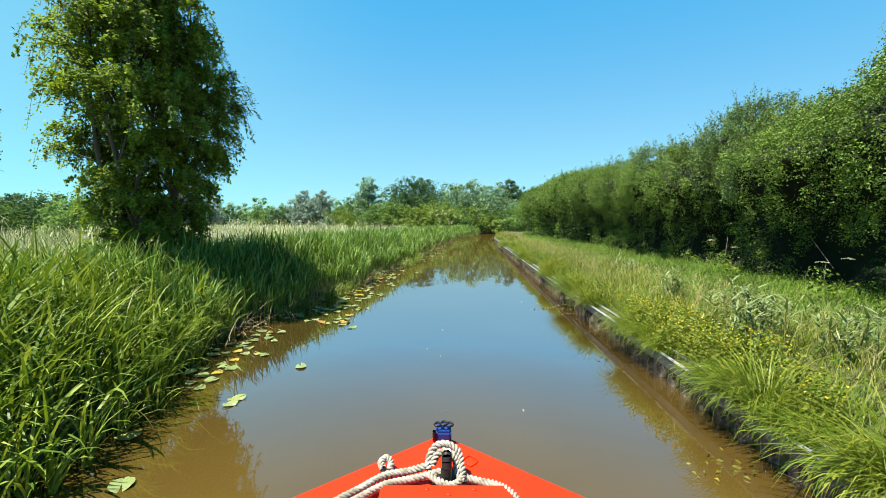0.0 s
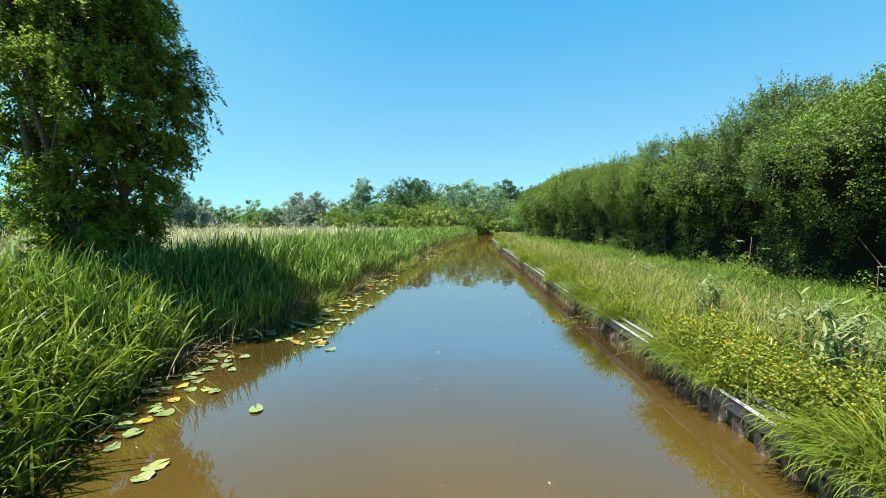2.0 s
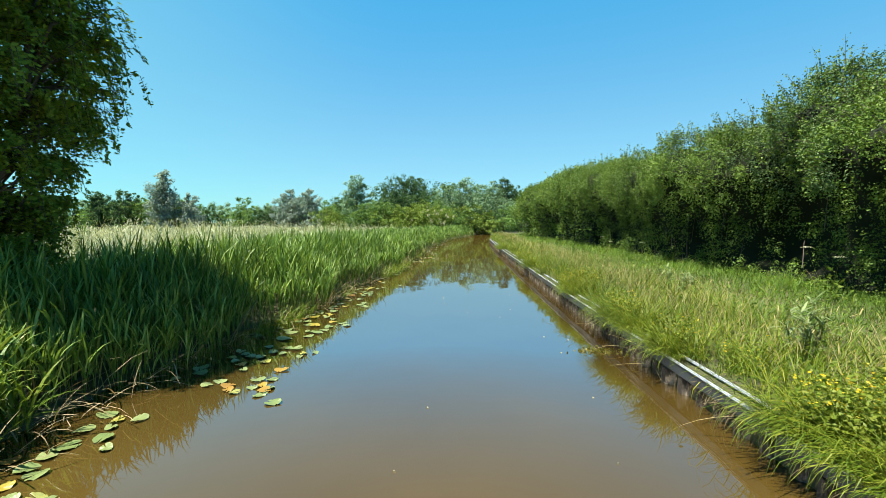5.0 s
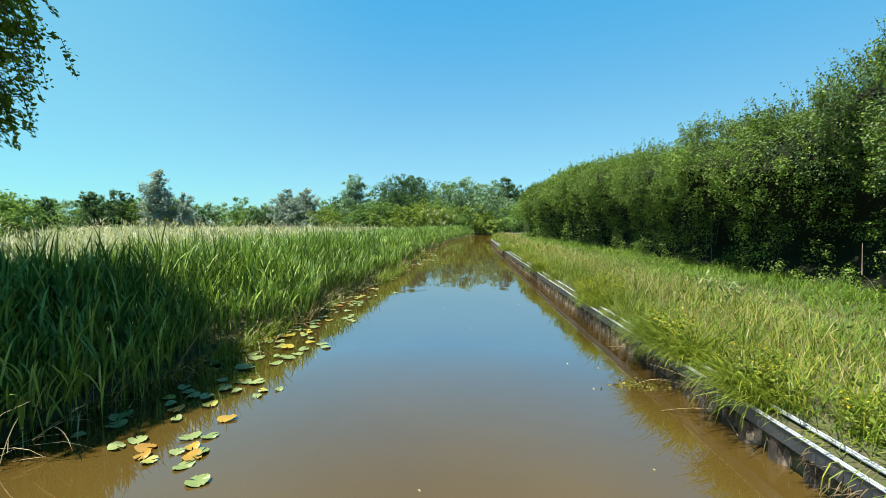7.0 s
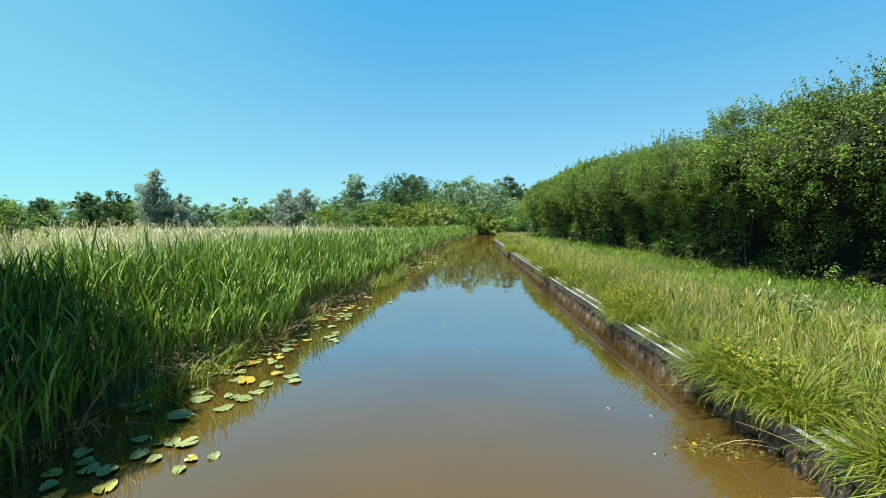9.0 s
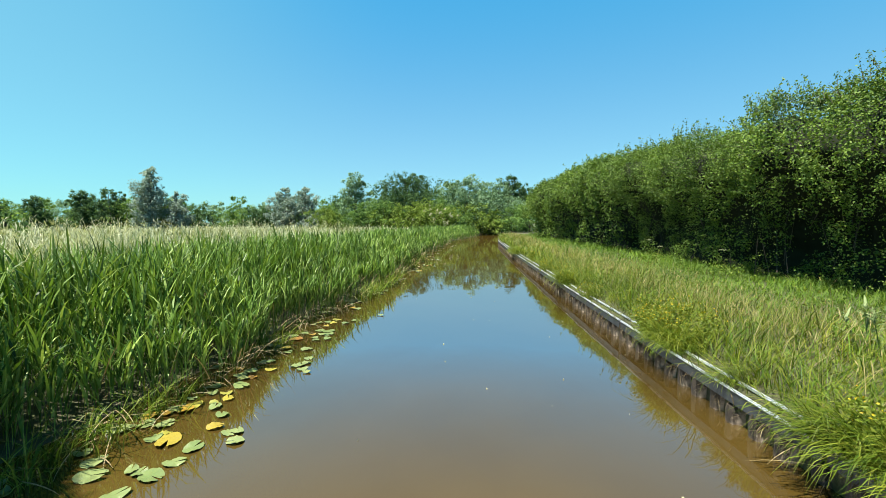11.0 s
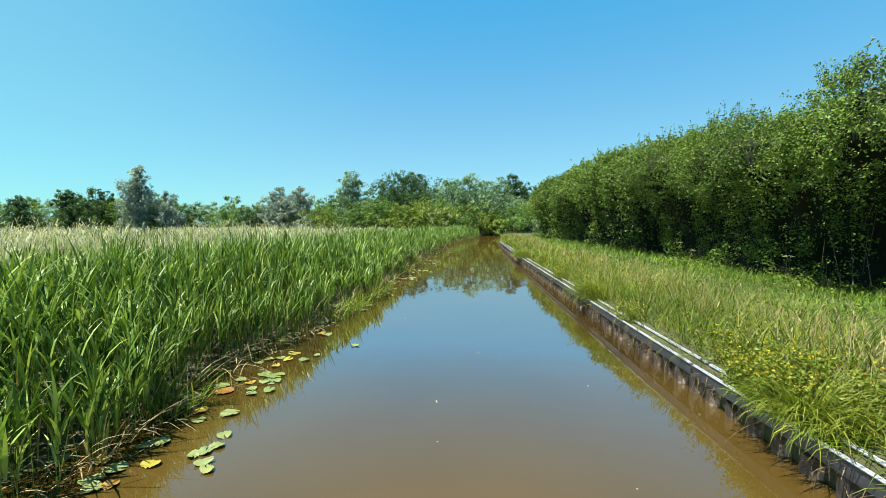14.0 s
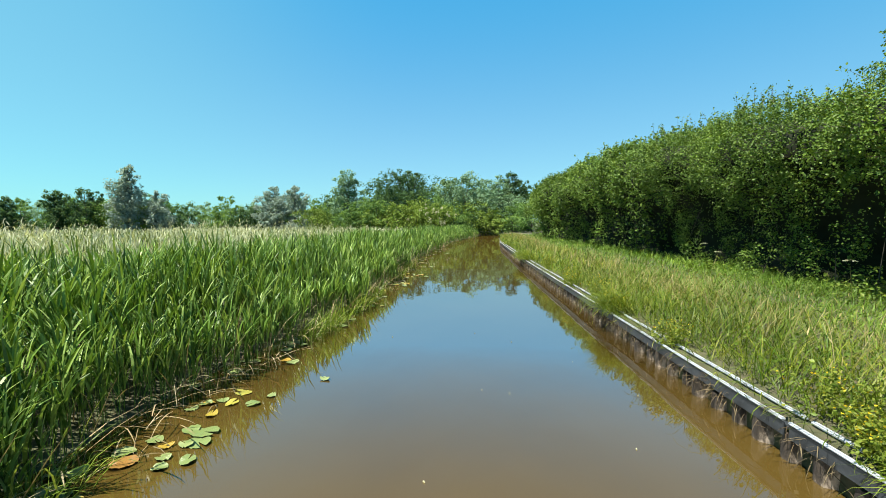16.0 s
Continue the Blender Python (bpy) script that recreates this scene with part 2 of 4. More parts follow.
def blades(base, azimuth, rise, length, width, bend, steps=3):
    """Tapered arching blades: rise is the first angle over the ground, bend how far it falls on the way, both in radians."""
    n = len(base)
    s = np.linspace(0, 1, steps + 1)
    angle = rise[:, None] - bend[:, None] * s[None, :-1] ** 1.3
    d = (length / steps)[:, None]
    out = np.concatenate([np.zeros((n, 1)), np.cumsum(np.cos(angle) * d, 1)], 1)
    high = np.concatenate([np.zeros((n, 1)), np.cumsum(np.sin(angle) * d, 1)], 1)
    ca, sa = np.cos(azimuth)[:, None], np.sin(azimuth)[:, None]
    mid = np.stack([base[:, :1] + ca * out, base[:, 1:2] + sa * out, base[:, 2:] + high], 2)
    twist = azimuth + math.pi / 2 + rng.normal(0, 0.5, n)
    side = np.stack([np.cos(twist), np.sin(twist), np.zeros(n)], 1)
    shape = np.interp(s, [0, 0.3, 0.7, 1], [0.6, 1, 0.75, 0])
    half = side[:, None] * (width[:, None] * shape[None] / 2)[:, :, None]
    left, right = mid - half, mid + half
    rows = np.concatenate([np.stack([left[:, :-1], right[:, :-1]], 2).reshape(n, 2 * steps, 3), mid[:, -1:]], 1)
    k = 2 * steps + 1
    pattern = []
    for i in range(steps - 1):
        a = 2 * i
        pattern += [(a, a + 1, a + 3), (a, a + 3, a + 2)]
    pattern.append((k - 3, k - 2, k - 1))
    tris = (np.array(pattern)[None] + (np.arange(n) * k)[:, None, None]).reshape(-1, 3)
    return rows.reshape(-1, 3), tris


def leaves(at, size, flat=0.5, droop=0.0):
    """Folded rhombic leaves at the points given, pointing every way; flat turns them level."""
    n = len(at)
    way = rng.normal(0, 1, (n, 3))
    way[:, 2] = way[:, 2] * (1 - flat) - droop
    way /= np.linalg.norm(way, axis=1)[:, None]
    other = rng.normal(0, 1, (n, 3))
    other[:, 2] *= 1 - flat
    side = np.cross(way, other)
    side /= np.linalg.norm(side, axis=1)[:, None] + 1e-9
    over = np.cross(side, way)
    size = (np.broadcast_to(size, n) * rng.uniform(0.7, 1.3, n))[:, None]
    fold = over * size * rng.uniform(0.05, 0.18, n)[:, None]
    a = at - way * size * 0.5
    b = at + side * size * 0.34 + fold
    c = at + way * size * 0.5
    d = at - side * size * 0.34 + fold
    verts = np.stack([a, b, c, d], 1).reshape(-1, 3)
    tris = (np.array([(0, 1, 2), (0, 2, 3)])[None] + (np.arange(n) * 4)[:, None, None]).reshape(-1, 3)
    return verts, tris


def facing_leaves(at, normal, size):
    """Folded rhombic leaves whose faces turn to the normals given."""
    n = len(at)
    normal = normal / (np.linalg.norm(normal, axis=1)[:, None] + 1e-9)
    way = np.cross(normal, rng.normal(0, 1, (n, 3)))
    way /= np.linalg.norm(way, axis=1)[:, None] + 1e-9
    side = np.cross(normal, way)
    size = (np.broadcast_to(size, n) * rng.uniform(0.65, 1.35, n))[:, None]
    fold = normal * size * rng.uniform(0.04, 0.16, n)[:, None]
    verts = np.stack([at - way * size * 0.5, at + side * size * 0.34 + fold, at + way * size * 0.5, at - side * size * 0.34 + fold], 1).reshape(-1, 3)
    tris = (np.array([(0, 1, 2), (0, 2, 3)])[None] + (np.arange(n) * 4)[:, None, None]).reshape(-1, 3)
    return verts, tris


def leaf_clumps(mid, radius, per, size, squash=0.75, up=0.45, rough=0.55, trail=0.0):
    """Rounded clumps of leaves that face outwards; trail draws their undersides down."""
    n = len(mid) * per
    v = rng.normal(0, 1, (n, 3))
    v /= np.linalg.norm(v, axis=1)[:, None]
    q = (np.repeat(np.broadcast_to(radius, len(mid)), per) * rng.uniform(0.1, 1.15, n) ** 0.5)[:, None]
    at = np.repeat(mid, per, 0) + v * q * (1, 1, squash)
    at[:, 2] -= trail * np.abs(rng.normal(0, 1, n)) * (v[:, 2] < 0.2)
    return facing_leaves(at, v + (0, 0, up) + rng.normal(0, rough, (n, 3)), size)


def tubes(segments, sides=6):
    """Tapered tubes from rows of (start, end, first radius, last radius)."""
    verts, tris = [], []
    turn = np.arange(sides) * 2 * math.pi / sides
    for n, (a, b, r0, r1) in enumerate(segments):
        a, b = np.asarray(a, float), np.asarray(b, float)
        w = b - a
        w /= np.linalg.norm(w) + 1e-9
        u = np.cross(w, (0.3, 0.9, 0.2) if abs(w[2]) > 0.8 else (0, 0, 1))
        u /= np.linalg.norm(u)
        v = np.cross(w, u)
        ring = np.cos(turn)[:, None] * u + np.sin(turn)[:, None] * v
        verts.append(np.concatenate([a + ring * r0, b + ring * r1]))
        o = n * 2 * sides
        i = np.arange(sides)
        j = (i + 1) % sides
        tris.append(np.concatenate([np.stack([o + i, o + j, o + sides + j], 1), np.stack([o + i, o + sides + j, o + sides + i], 1)]))
    return np.concatenate(verts), np.concatenate(tris)


def lumps(p, scale, seed=0.0):
    """Smooth noise at an array of points, about -1 to 1."""
    return np.array([noise.noise((x * scale + seed, y * scale - seed, z * scale + 3.1 * seed)) for x, y, z in p])


def box(bm, x0, y0, z0, x1, y1, z1, soft=0.0):
    """Adds a box, with bevelled edges if soft is given."""
    made = bmesh.ops.create_cube(bm, size=1.0, matrix=Matrix.LocRotScale(((x0 + x1) / 2, (y0 + y1) / 2, (z0 + z1) / 2), None, (x1 - x0, y1 - y0, z1 - z0)))
    if soft:
        edges = list({e for v in made["verts"] for e in v.link_edges})
        bmesh.ops.bevel(bm, geom=edges, offset=soft, segments=2, affect="EDGES")
    return bm


# ---- the canal: its two edges, the ground, the water ----


def left_edge(y):
    return np.interp(y, [-60, 0, 2.6, 3.2, 4.1, 5.5, 7.8, 9, 11, 12, 13, 15, 19, 25, 31, 39, 47, 52, 60, 80, 120, 400], [-2.5, -2.45, -2.42, -2.5, -2.86, -3.05, -2.85, -2.6, -2.5, -2.48, -2.33, -2.05, -1.95, -1.9, -1.4, -0.9, 0.7, 1.6, 3.2, 9, 25, 150])


def right_edge(y):
    return np.interp(y, [-60, 12, 22, 34, 40, 48, 60, 70, 85, 120, 400], [1.9, 1.9, 2.03, 2.37, 2.8, 3.6, 5.4, 7.4, 13, 31, 156])


def ground_level(x, y):
    """The height of the banks over the water."""
    l, r = left_edge(y), right_edge(y)
    left = np.interp(l - x, [0, 0.5, 1.5, 6, 30], [-0.05, 0.08, 0.22, 0.35, 0.45])
    right = np.interp(x - r, [0, 1.2, 4, 30], [0.24, 0.32, 0.36, 0.4])
    return np.where(x < (l + r) / 2, left, right)


def build_ground():
    ys = np.concatenate([np.arange(-40, 60, 1.0), np.arange(60, 130, 5.0), np.array([150, 200, 300, 500, 900, 1600])])
    rows = []
    for y in ys:
        l, r = float(left_edge(y)), float(right_edge(y))
        xs = [-1600, -500, -150, -60, l - 30, l - 15, l - 6, l - 3, l - 1.5, l - 0.5, l]
        row = [(x, y, float(ground_level(np.array(x), y))) for x in xs]
        row += [(l + 0.6, y, -0.5), (l + 1.2, y, -0.9), (r - 0.4, y, -0.9), (r + 0.06, y, -0.9), (r + 0.07, y, 0.24)]
        row += [(x, y, float(ground_level(np.array(x), y))) for x in (r + 0.5, r + 1.2, r + 2.5, r + 4, r + 8, r + 30, r + 100, r + 400, r + 1500)]
        rows.append(row)
    k = len(rows[0])
    verts = np.array(rows).reshape(-1, 3)
    tris = []
    for i in range(len(ys) - 1):
        for j in range(k - 1):
            a = i * k + j
            tris += [(a, a + 1, a + k + 1), (a, a + k + 1, a + k)]
    ob = new("ground", mesh_of("ground", verts, tris, SOIL, True))
    tagged(ob, "grassy canal banks with a channel between them", "ground", kind="structure")


def build_water():
    ys = np.concatenate([np.arange(-40, 130, 2.0), [200, 400]])
    verts, tris = [], []
    for i, y in enumerate(ys):
        verts += [(float(left_edge(y)) - 0.6, y, 0), (float(right_edge(y)) + 0.06, y, 0)]
        if i:
            a = 2 * i - 2
            tris += [(a, a + 1, a + 3), (a, a + 3, a + 2)]
    ob = new("water", mesh_of("water", verts, tris, WATER, True))
    tagged(ob, "still muddy brown canal water mirroring the sky", "water", kind="structure")


build_ground()
build_water()


# ---- steel and pile edge of the towpath ----
def build_bank_edge():
    edge = tagged(new("bank_edging"), "old piles with a galvanised steel rail holding the towpath", "canal edging", kind="structure")

    def pile_mesh(seed):
        r = random.Random(seed)
        bm = bmesh.new()
        prof = [(-0.07, 0.05), (-0.058, 0.0), (-0.04, -0.03), (0.0, -0.042), (0.04, -0.03), (0.058, 0.0), (0.07, 0.05)]
        top = 0.165 + r.uniform(-0.05, 0.015)
        levels = [(-0.5, 1.0), (0.0, 1.0), (top * 0.6, 0.95), (top, 0.72)]
        grid = [[bm.verts.new((px * (1 + r.uniform(-0.03, 0.03)) + 0.012 * (1 - w), py * w + r.uniform(-0.1, 0.1) * 0.1, z)) for py, px in prof] for z, w in levels]
        for a, b in zip(grid, grid[1:]):
            for i in range(len(prof) - 1):
                bm.faces.new((a[i], a[i + 1], b[i + 1], b[i]))
        bm.faces.new([*grid[-1]])
        bmesh.ops.recalc_face_normals(bm, faces=bm.faces)
        me = bpy.data.meshes.new("pile")
        bm.to_mesh(me)
        bm.free()
        me.materials.append(PILE)
        return me

    piles = [pile_mesh(s) for s in range(6)]
    y = -1.0
    i = 0
    while y < 36:
        piece("pile", piles[(i * 5 + i // 7) % 6], edge, "", pose(float(right_edge(y)) + 0.045 + rng.uniform(-0.03, 0.025), y, rng.uniform(-0.02, 0.02), 0, 0, rng.uniform(-4, 4)))
        y += 0.245
        i += 1
    y = -1.0
    while y < 33:
        y1 = y + 2.96
        x0, x1 = float(right_edge(y)), float(right_edge(y1))
        m = pose((x0 + x1) / 2, (y + y1) / 2, 0, 0, 0, -math.degrees(math.atan2(x1 - x0, y1 - y)))
        drop = rng.uniform(-0.012, 0.012)
        bm = bmesh.new()
        box(bm, -0.012, -1.48, 0.178, -0.006, 1.48, 0.262, 0.0)
        part("fascia", bm, FASCIA, edge).matrix_basis = m @ pose(0, 0, drop - 0.02)
        for name, a, b, z0, z1 in (("front_rail", -0.026, 0.004, 0.272, 0.29), ("back_rail", 0.112, 0.144, 0.275, 0.298)):
            bm = bmesh.new()
            box(bm, a, -1.48, z0, b, 1.48, z1, 0.008)
            part(name, bm, STEEL, edge, "pale galvanised rail").matrix_basis = m @ pose(0, 0, drop - 0.02)
        bm = bmesh.new()
        box(bm, 0.012, -1.48, 0.2, 0.108, 1.48, 0.212)
        part("channel", bm, FASCIA, edge).matrix_basis = m @ pose(0, 0, drop)
        y += 3.0


build_bank_edge()
GREEN_GAPS = [(2.1, 2.4), (2.65, 2.85), (3.45, 4.0), (5.1, 6.2), (6.7, 7.1), (8.2, 8.85), (8.97, 9.65), (10.3, 14.0), (14.6, 22.0), (24.0, 30.0)]


def bare(y):
    """1 where the steel edge lies bare, 0 where grass hangs over it."""
    out = np.zeros_like(y)
    for a, b in GREEN_GAPS:
        out = np.maximum(out, np.clip(np.minimum(y - a, b - y) / 0.1 + 0.5, 0, 1))
    return out


def field_of(x0, x1, y0, y1, per):
    """Scattered points of a strip, per square metre."""
    n = int((x1 - x0) * (y1 - y0) * per)
    return rng.uniform(x0, x1, n), rng.uniform(y0, y1, n)


def stuff(name, meshes, material, label, category):
    ob = new(name, mesh_of(name, *join(*meshes), material))
    return tagged(ob, label, category, kind="stuff")


# ---- reeds and lush grass of the far bank ----
def build_reeds():
    green, dead, bank = [], [], []
    for y0, y1, per, leaf_n, wide in ((-6, 0.6, 40, 4, 0.03), (0.6, 14, 124, 6, 0.0195), (14, 24, 84, 5, 0.025), (24, 54, 44, 4, 0.034)):
        d, y = field_of(0, 2.5, y0, y1, per * 1.25)
        d = d ** 1.25 / 2.5 ** 0.25 - 0.12
        keep = (y > 4.6) | (d > 1.5) | (y < 0.5)
        d, y = d[keep], y[keep]
        x = left_edge(y) - d - 0.1 + 0.16 * np.sin(y * 2.1) * np.exp(-d)
        n = len(x)
        base = np.stack([x, y, np.maximum(ground_level(x, y), -0.1)], 1)
        clump = 0.5 + 0.5 * lumps(base, 0.5, 2.0)
        tall = np.interp(d, [-0.12, 0.2, 0.8, 2.5], [0.5, 0.72, 0.95, 0.74]) * (0.78 + 0.28 * clump) * rng.uniform(0.82, 1.12, n)
        lean = rng.uniform(0, 2 * math.pi, n)
        green.append(blades(base, lean, rng.uniform(1.35, 1.56, n), tall, np.full(n, wide * 0.4), rng.uniform(0, 0.25, n), 2))
        for k in range(leaf_n):
            h = (0.24 + 0.62 * rng.uniform(0, 1, n) ** 0.6) * tall
            at = base + np.stack([np.cos(lean) * h * 0.06, np.sin(lean) * h * 0.06, h], 1)
            long = rng.uniform(0.3, 0.62, n) * np.clip(tall, 0.6, 1.2)
            turn = rng.uniform(0, 2 * math.pi, n)
            green.append(blades(at, turn, rng.uniform(1.15, 1.53, n), long, wide * rng.uniform(0.6, 1.2, n), rng.uniform(0.1, 1.0, n) ** 1.5 * 1.7, 3 if wide > 0.023 else 4))
        m = n // 5
        pick = rng.integers(0, n, m)
        dead.append(blades(base[pick] + rng.normal(0, 0.05, (m, 3)) * (1, 1, 0), rng.uniform(-1.2, 1.2, m), rng.uniform(0.3, 1.4, m), rng.uniform(0.3, 0.85, m), np.full(m, wide * 0.55), rng.uniform(0, 1.2, m), 3))
    # bent dead stalks lying along the waterline
    m = 620
    y = rng.uniform(4.5, 24, m)
    x = left_edge(y) + rng.normal(0.12, 0.13, m)
    dead.append(blades(np.stack([x, y, rng.uniform(0.01, 0.16, m)], 1), rng.normal(-0.2, 1.5, m), rng.normal(0.25, 0.35, m), rng.uniform(0.1, 0.42, m), rng.uniform(0.005, 0.012, m), rng.uniform(0.1, 1.5, m), 4))
    # short bright tufts in front of the reeds
    for k in range(16):
        ty = rng.uniform(6.5, 22)
        m = 70
        foot = np.stack([float(left_edge(ty)) + rng.normal(0.16, 0.09, m), ty + rng.normal(0, 0.12, m), np.full(m, -0.02)], 1)
        bank.append(blades(foot, rng.normal(-0.3, 1.2, m), rng.uniform(0.8, 1.5, m), rng.uniform(0.2, 0.5, m), rng.uniform(0.006, 0.012, m), rng.uniform(0.3, 1.8, m), 4))
    # the softer, lower grass at the near end
    d, y = field_of(-0.1, 2.4, 0.4, 5.2, 210)
    x = left_edge(y) - d + np.interp(y, [2.6, 3.4, 5.2], [0.18, 0.02, 0.06])
    keep = d > -0.05 + 0.3 * np.abs(np.sin(y * 3))  * 0.5
    d, y, x = d[keep], y[keep], x[keep]
    n = len(x)
    base = np.stack([x, y, ground_level(x, y)], 1)
    for k in range(3):
        tall = np.interp(d, [0, 0.5, 1.2, 2.4], [0.55, 0.8, 1.05, 1.1]) * rng.uniform(0.6, 1.15, n)
        lift = np.stack([np.zeros(n), np.zeros(n), rng.uniform(0, 0.4, n) * tall], 1)
        turn = np.where(rng.random(n) < 0.5, rng.normal(-0.2, 0.9, n), rng.uniform(0, 6.28, n))
        bank.append(blades(base + lift, turn, rng.uniform(1.0, 1.5, n), tall * 0.8, rng.uniform(0.011, 0.028, n), rng.uniform(0.4, 2.3, n), 5))
    stuff("reed_bed", green, REED, "tall green reed sweet-grass standing in the canal's edge", "reeds")
    stuff("dead_reeds", dead, STRAW, "dry brown broken stems among the reeds", "dead reeds")
    stuff("bank_grass", bank, LUSH, "lush arching bright green grass over the water", "grass")


def build_meadow():
    tan, green = [], []
    for y0, y1, far, per, wide, high in ((-6, 2, 16, 18, 0.03, 0.76), (2, 22, 16, 52, 0.014, 0.92), (22, 60, 40, 8, 0.05, 0.78)):
        d, y = field_of(0.9, far, y0, y1, per)
        x = left_edge(y) - d
        n = len(x)
        base = np.stack([x, y, ground_level(x, y)], 1)
        tall = high * rng.uniform(0.6, 1.12, n) * (0.84 + 0.34 * lumps(base, 0.22, 7.0) + 0.36 * lumps(base, 0.9, 3.0))
        dry = rng.random(n) < np.interp(y, [4.5, 6.5], [0.25, 1]) * np.interp(d, [0.9, 1.6, 3.0, 5], [0.03, 0.2, 0.4, 0.55]) * (0.7 + 0.9 * lumps(base, 0.5, 11.0))
        whole, base, tall, n = (base, tall), base[dry], tall[dry], int(dry.sum())
        tan.append(blades(base, rng.uniform(0, 6.28, n), rng.uniform(1.2, 1.55, n), tall, wide * rng.uniform(0.5, 1, n), rng.uniform(0, 0.7, n), 3))
        top = base + np.stack([rng.normal(0, 0.06, n), rng.normal(0, 0.06, n), tall * 0.86], 1)
        tan.append(blades(top, rng.uniform(0, 6.28, n), rng.uniform(0.9, 1.5, n), rng.uniform(0.08, 0.2, n), np.full(n, wide), rng.uniform(0, 0.9, n), 3))
        base, tall = whole
        n = len(base)
        pick = rng.random(n) < 0.6
        m = int(pick.sum())
        green.append(blades(base[pick] + rng.normal(0, 0.1, (m, 3)) * (1, 1, 0), rng.uniform(0, 6.28, m), rng.uniform(1.0, 1.5, m), tall[pick] * rng.uniform(0.55, 1.0, m), np.full(m, wide * 1.1), rng.uniform(0.1, 1.2, m), 3))
    # taller feathery plumes in drifts
    d, y = field_of(1.0, 8.0, 2.5, 24, 22)
    x = left_edge(y) - d
    base = np.stack([x, y, ground_level(x, y)], 1)
    base = base[rng.random(len(x)) < np.clip(lumps(base, 0.35, 21.0) + 0.15, 0, 1) * 1.3 * np.interp(y, [4, 7], [0.3, 1])]
    n = len(base)
    tall, turn = rng.uniform(0.85, 1.28, n), rng.uniform(0, 6.28, n)
    tan.append(blades(base, turn, rng.uniform(1.38, 1.55, n), tall, np.full(n, 0.006), rng.uniform(0, 0.3, n), 2))
    for k in range(7):
        head = base + np.stack([rng.normal(0, 0.03, n), rng.normal(0, 0.03, n), tall * rng.uniform(0.8, 1.0, n)], 1)
        tan.append(blades(head, turn + rng.normal(0, 0.9, n), rng.uniform(0.3, 1.4, n), rng.uniform(0.06, 0.14, n), np.full(n, 0.009), rng.uniform(0, 1.2, n), 2))
    stuff("meadow_hay", tan, HAY, "pale seeding summer grass of the meadow", "tall grass")
    stuff("meadow_grass", green, SEDGE, "green undergrowth of the meadow", "grass")


build_reeds()
build_meadow()


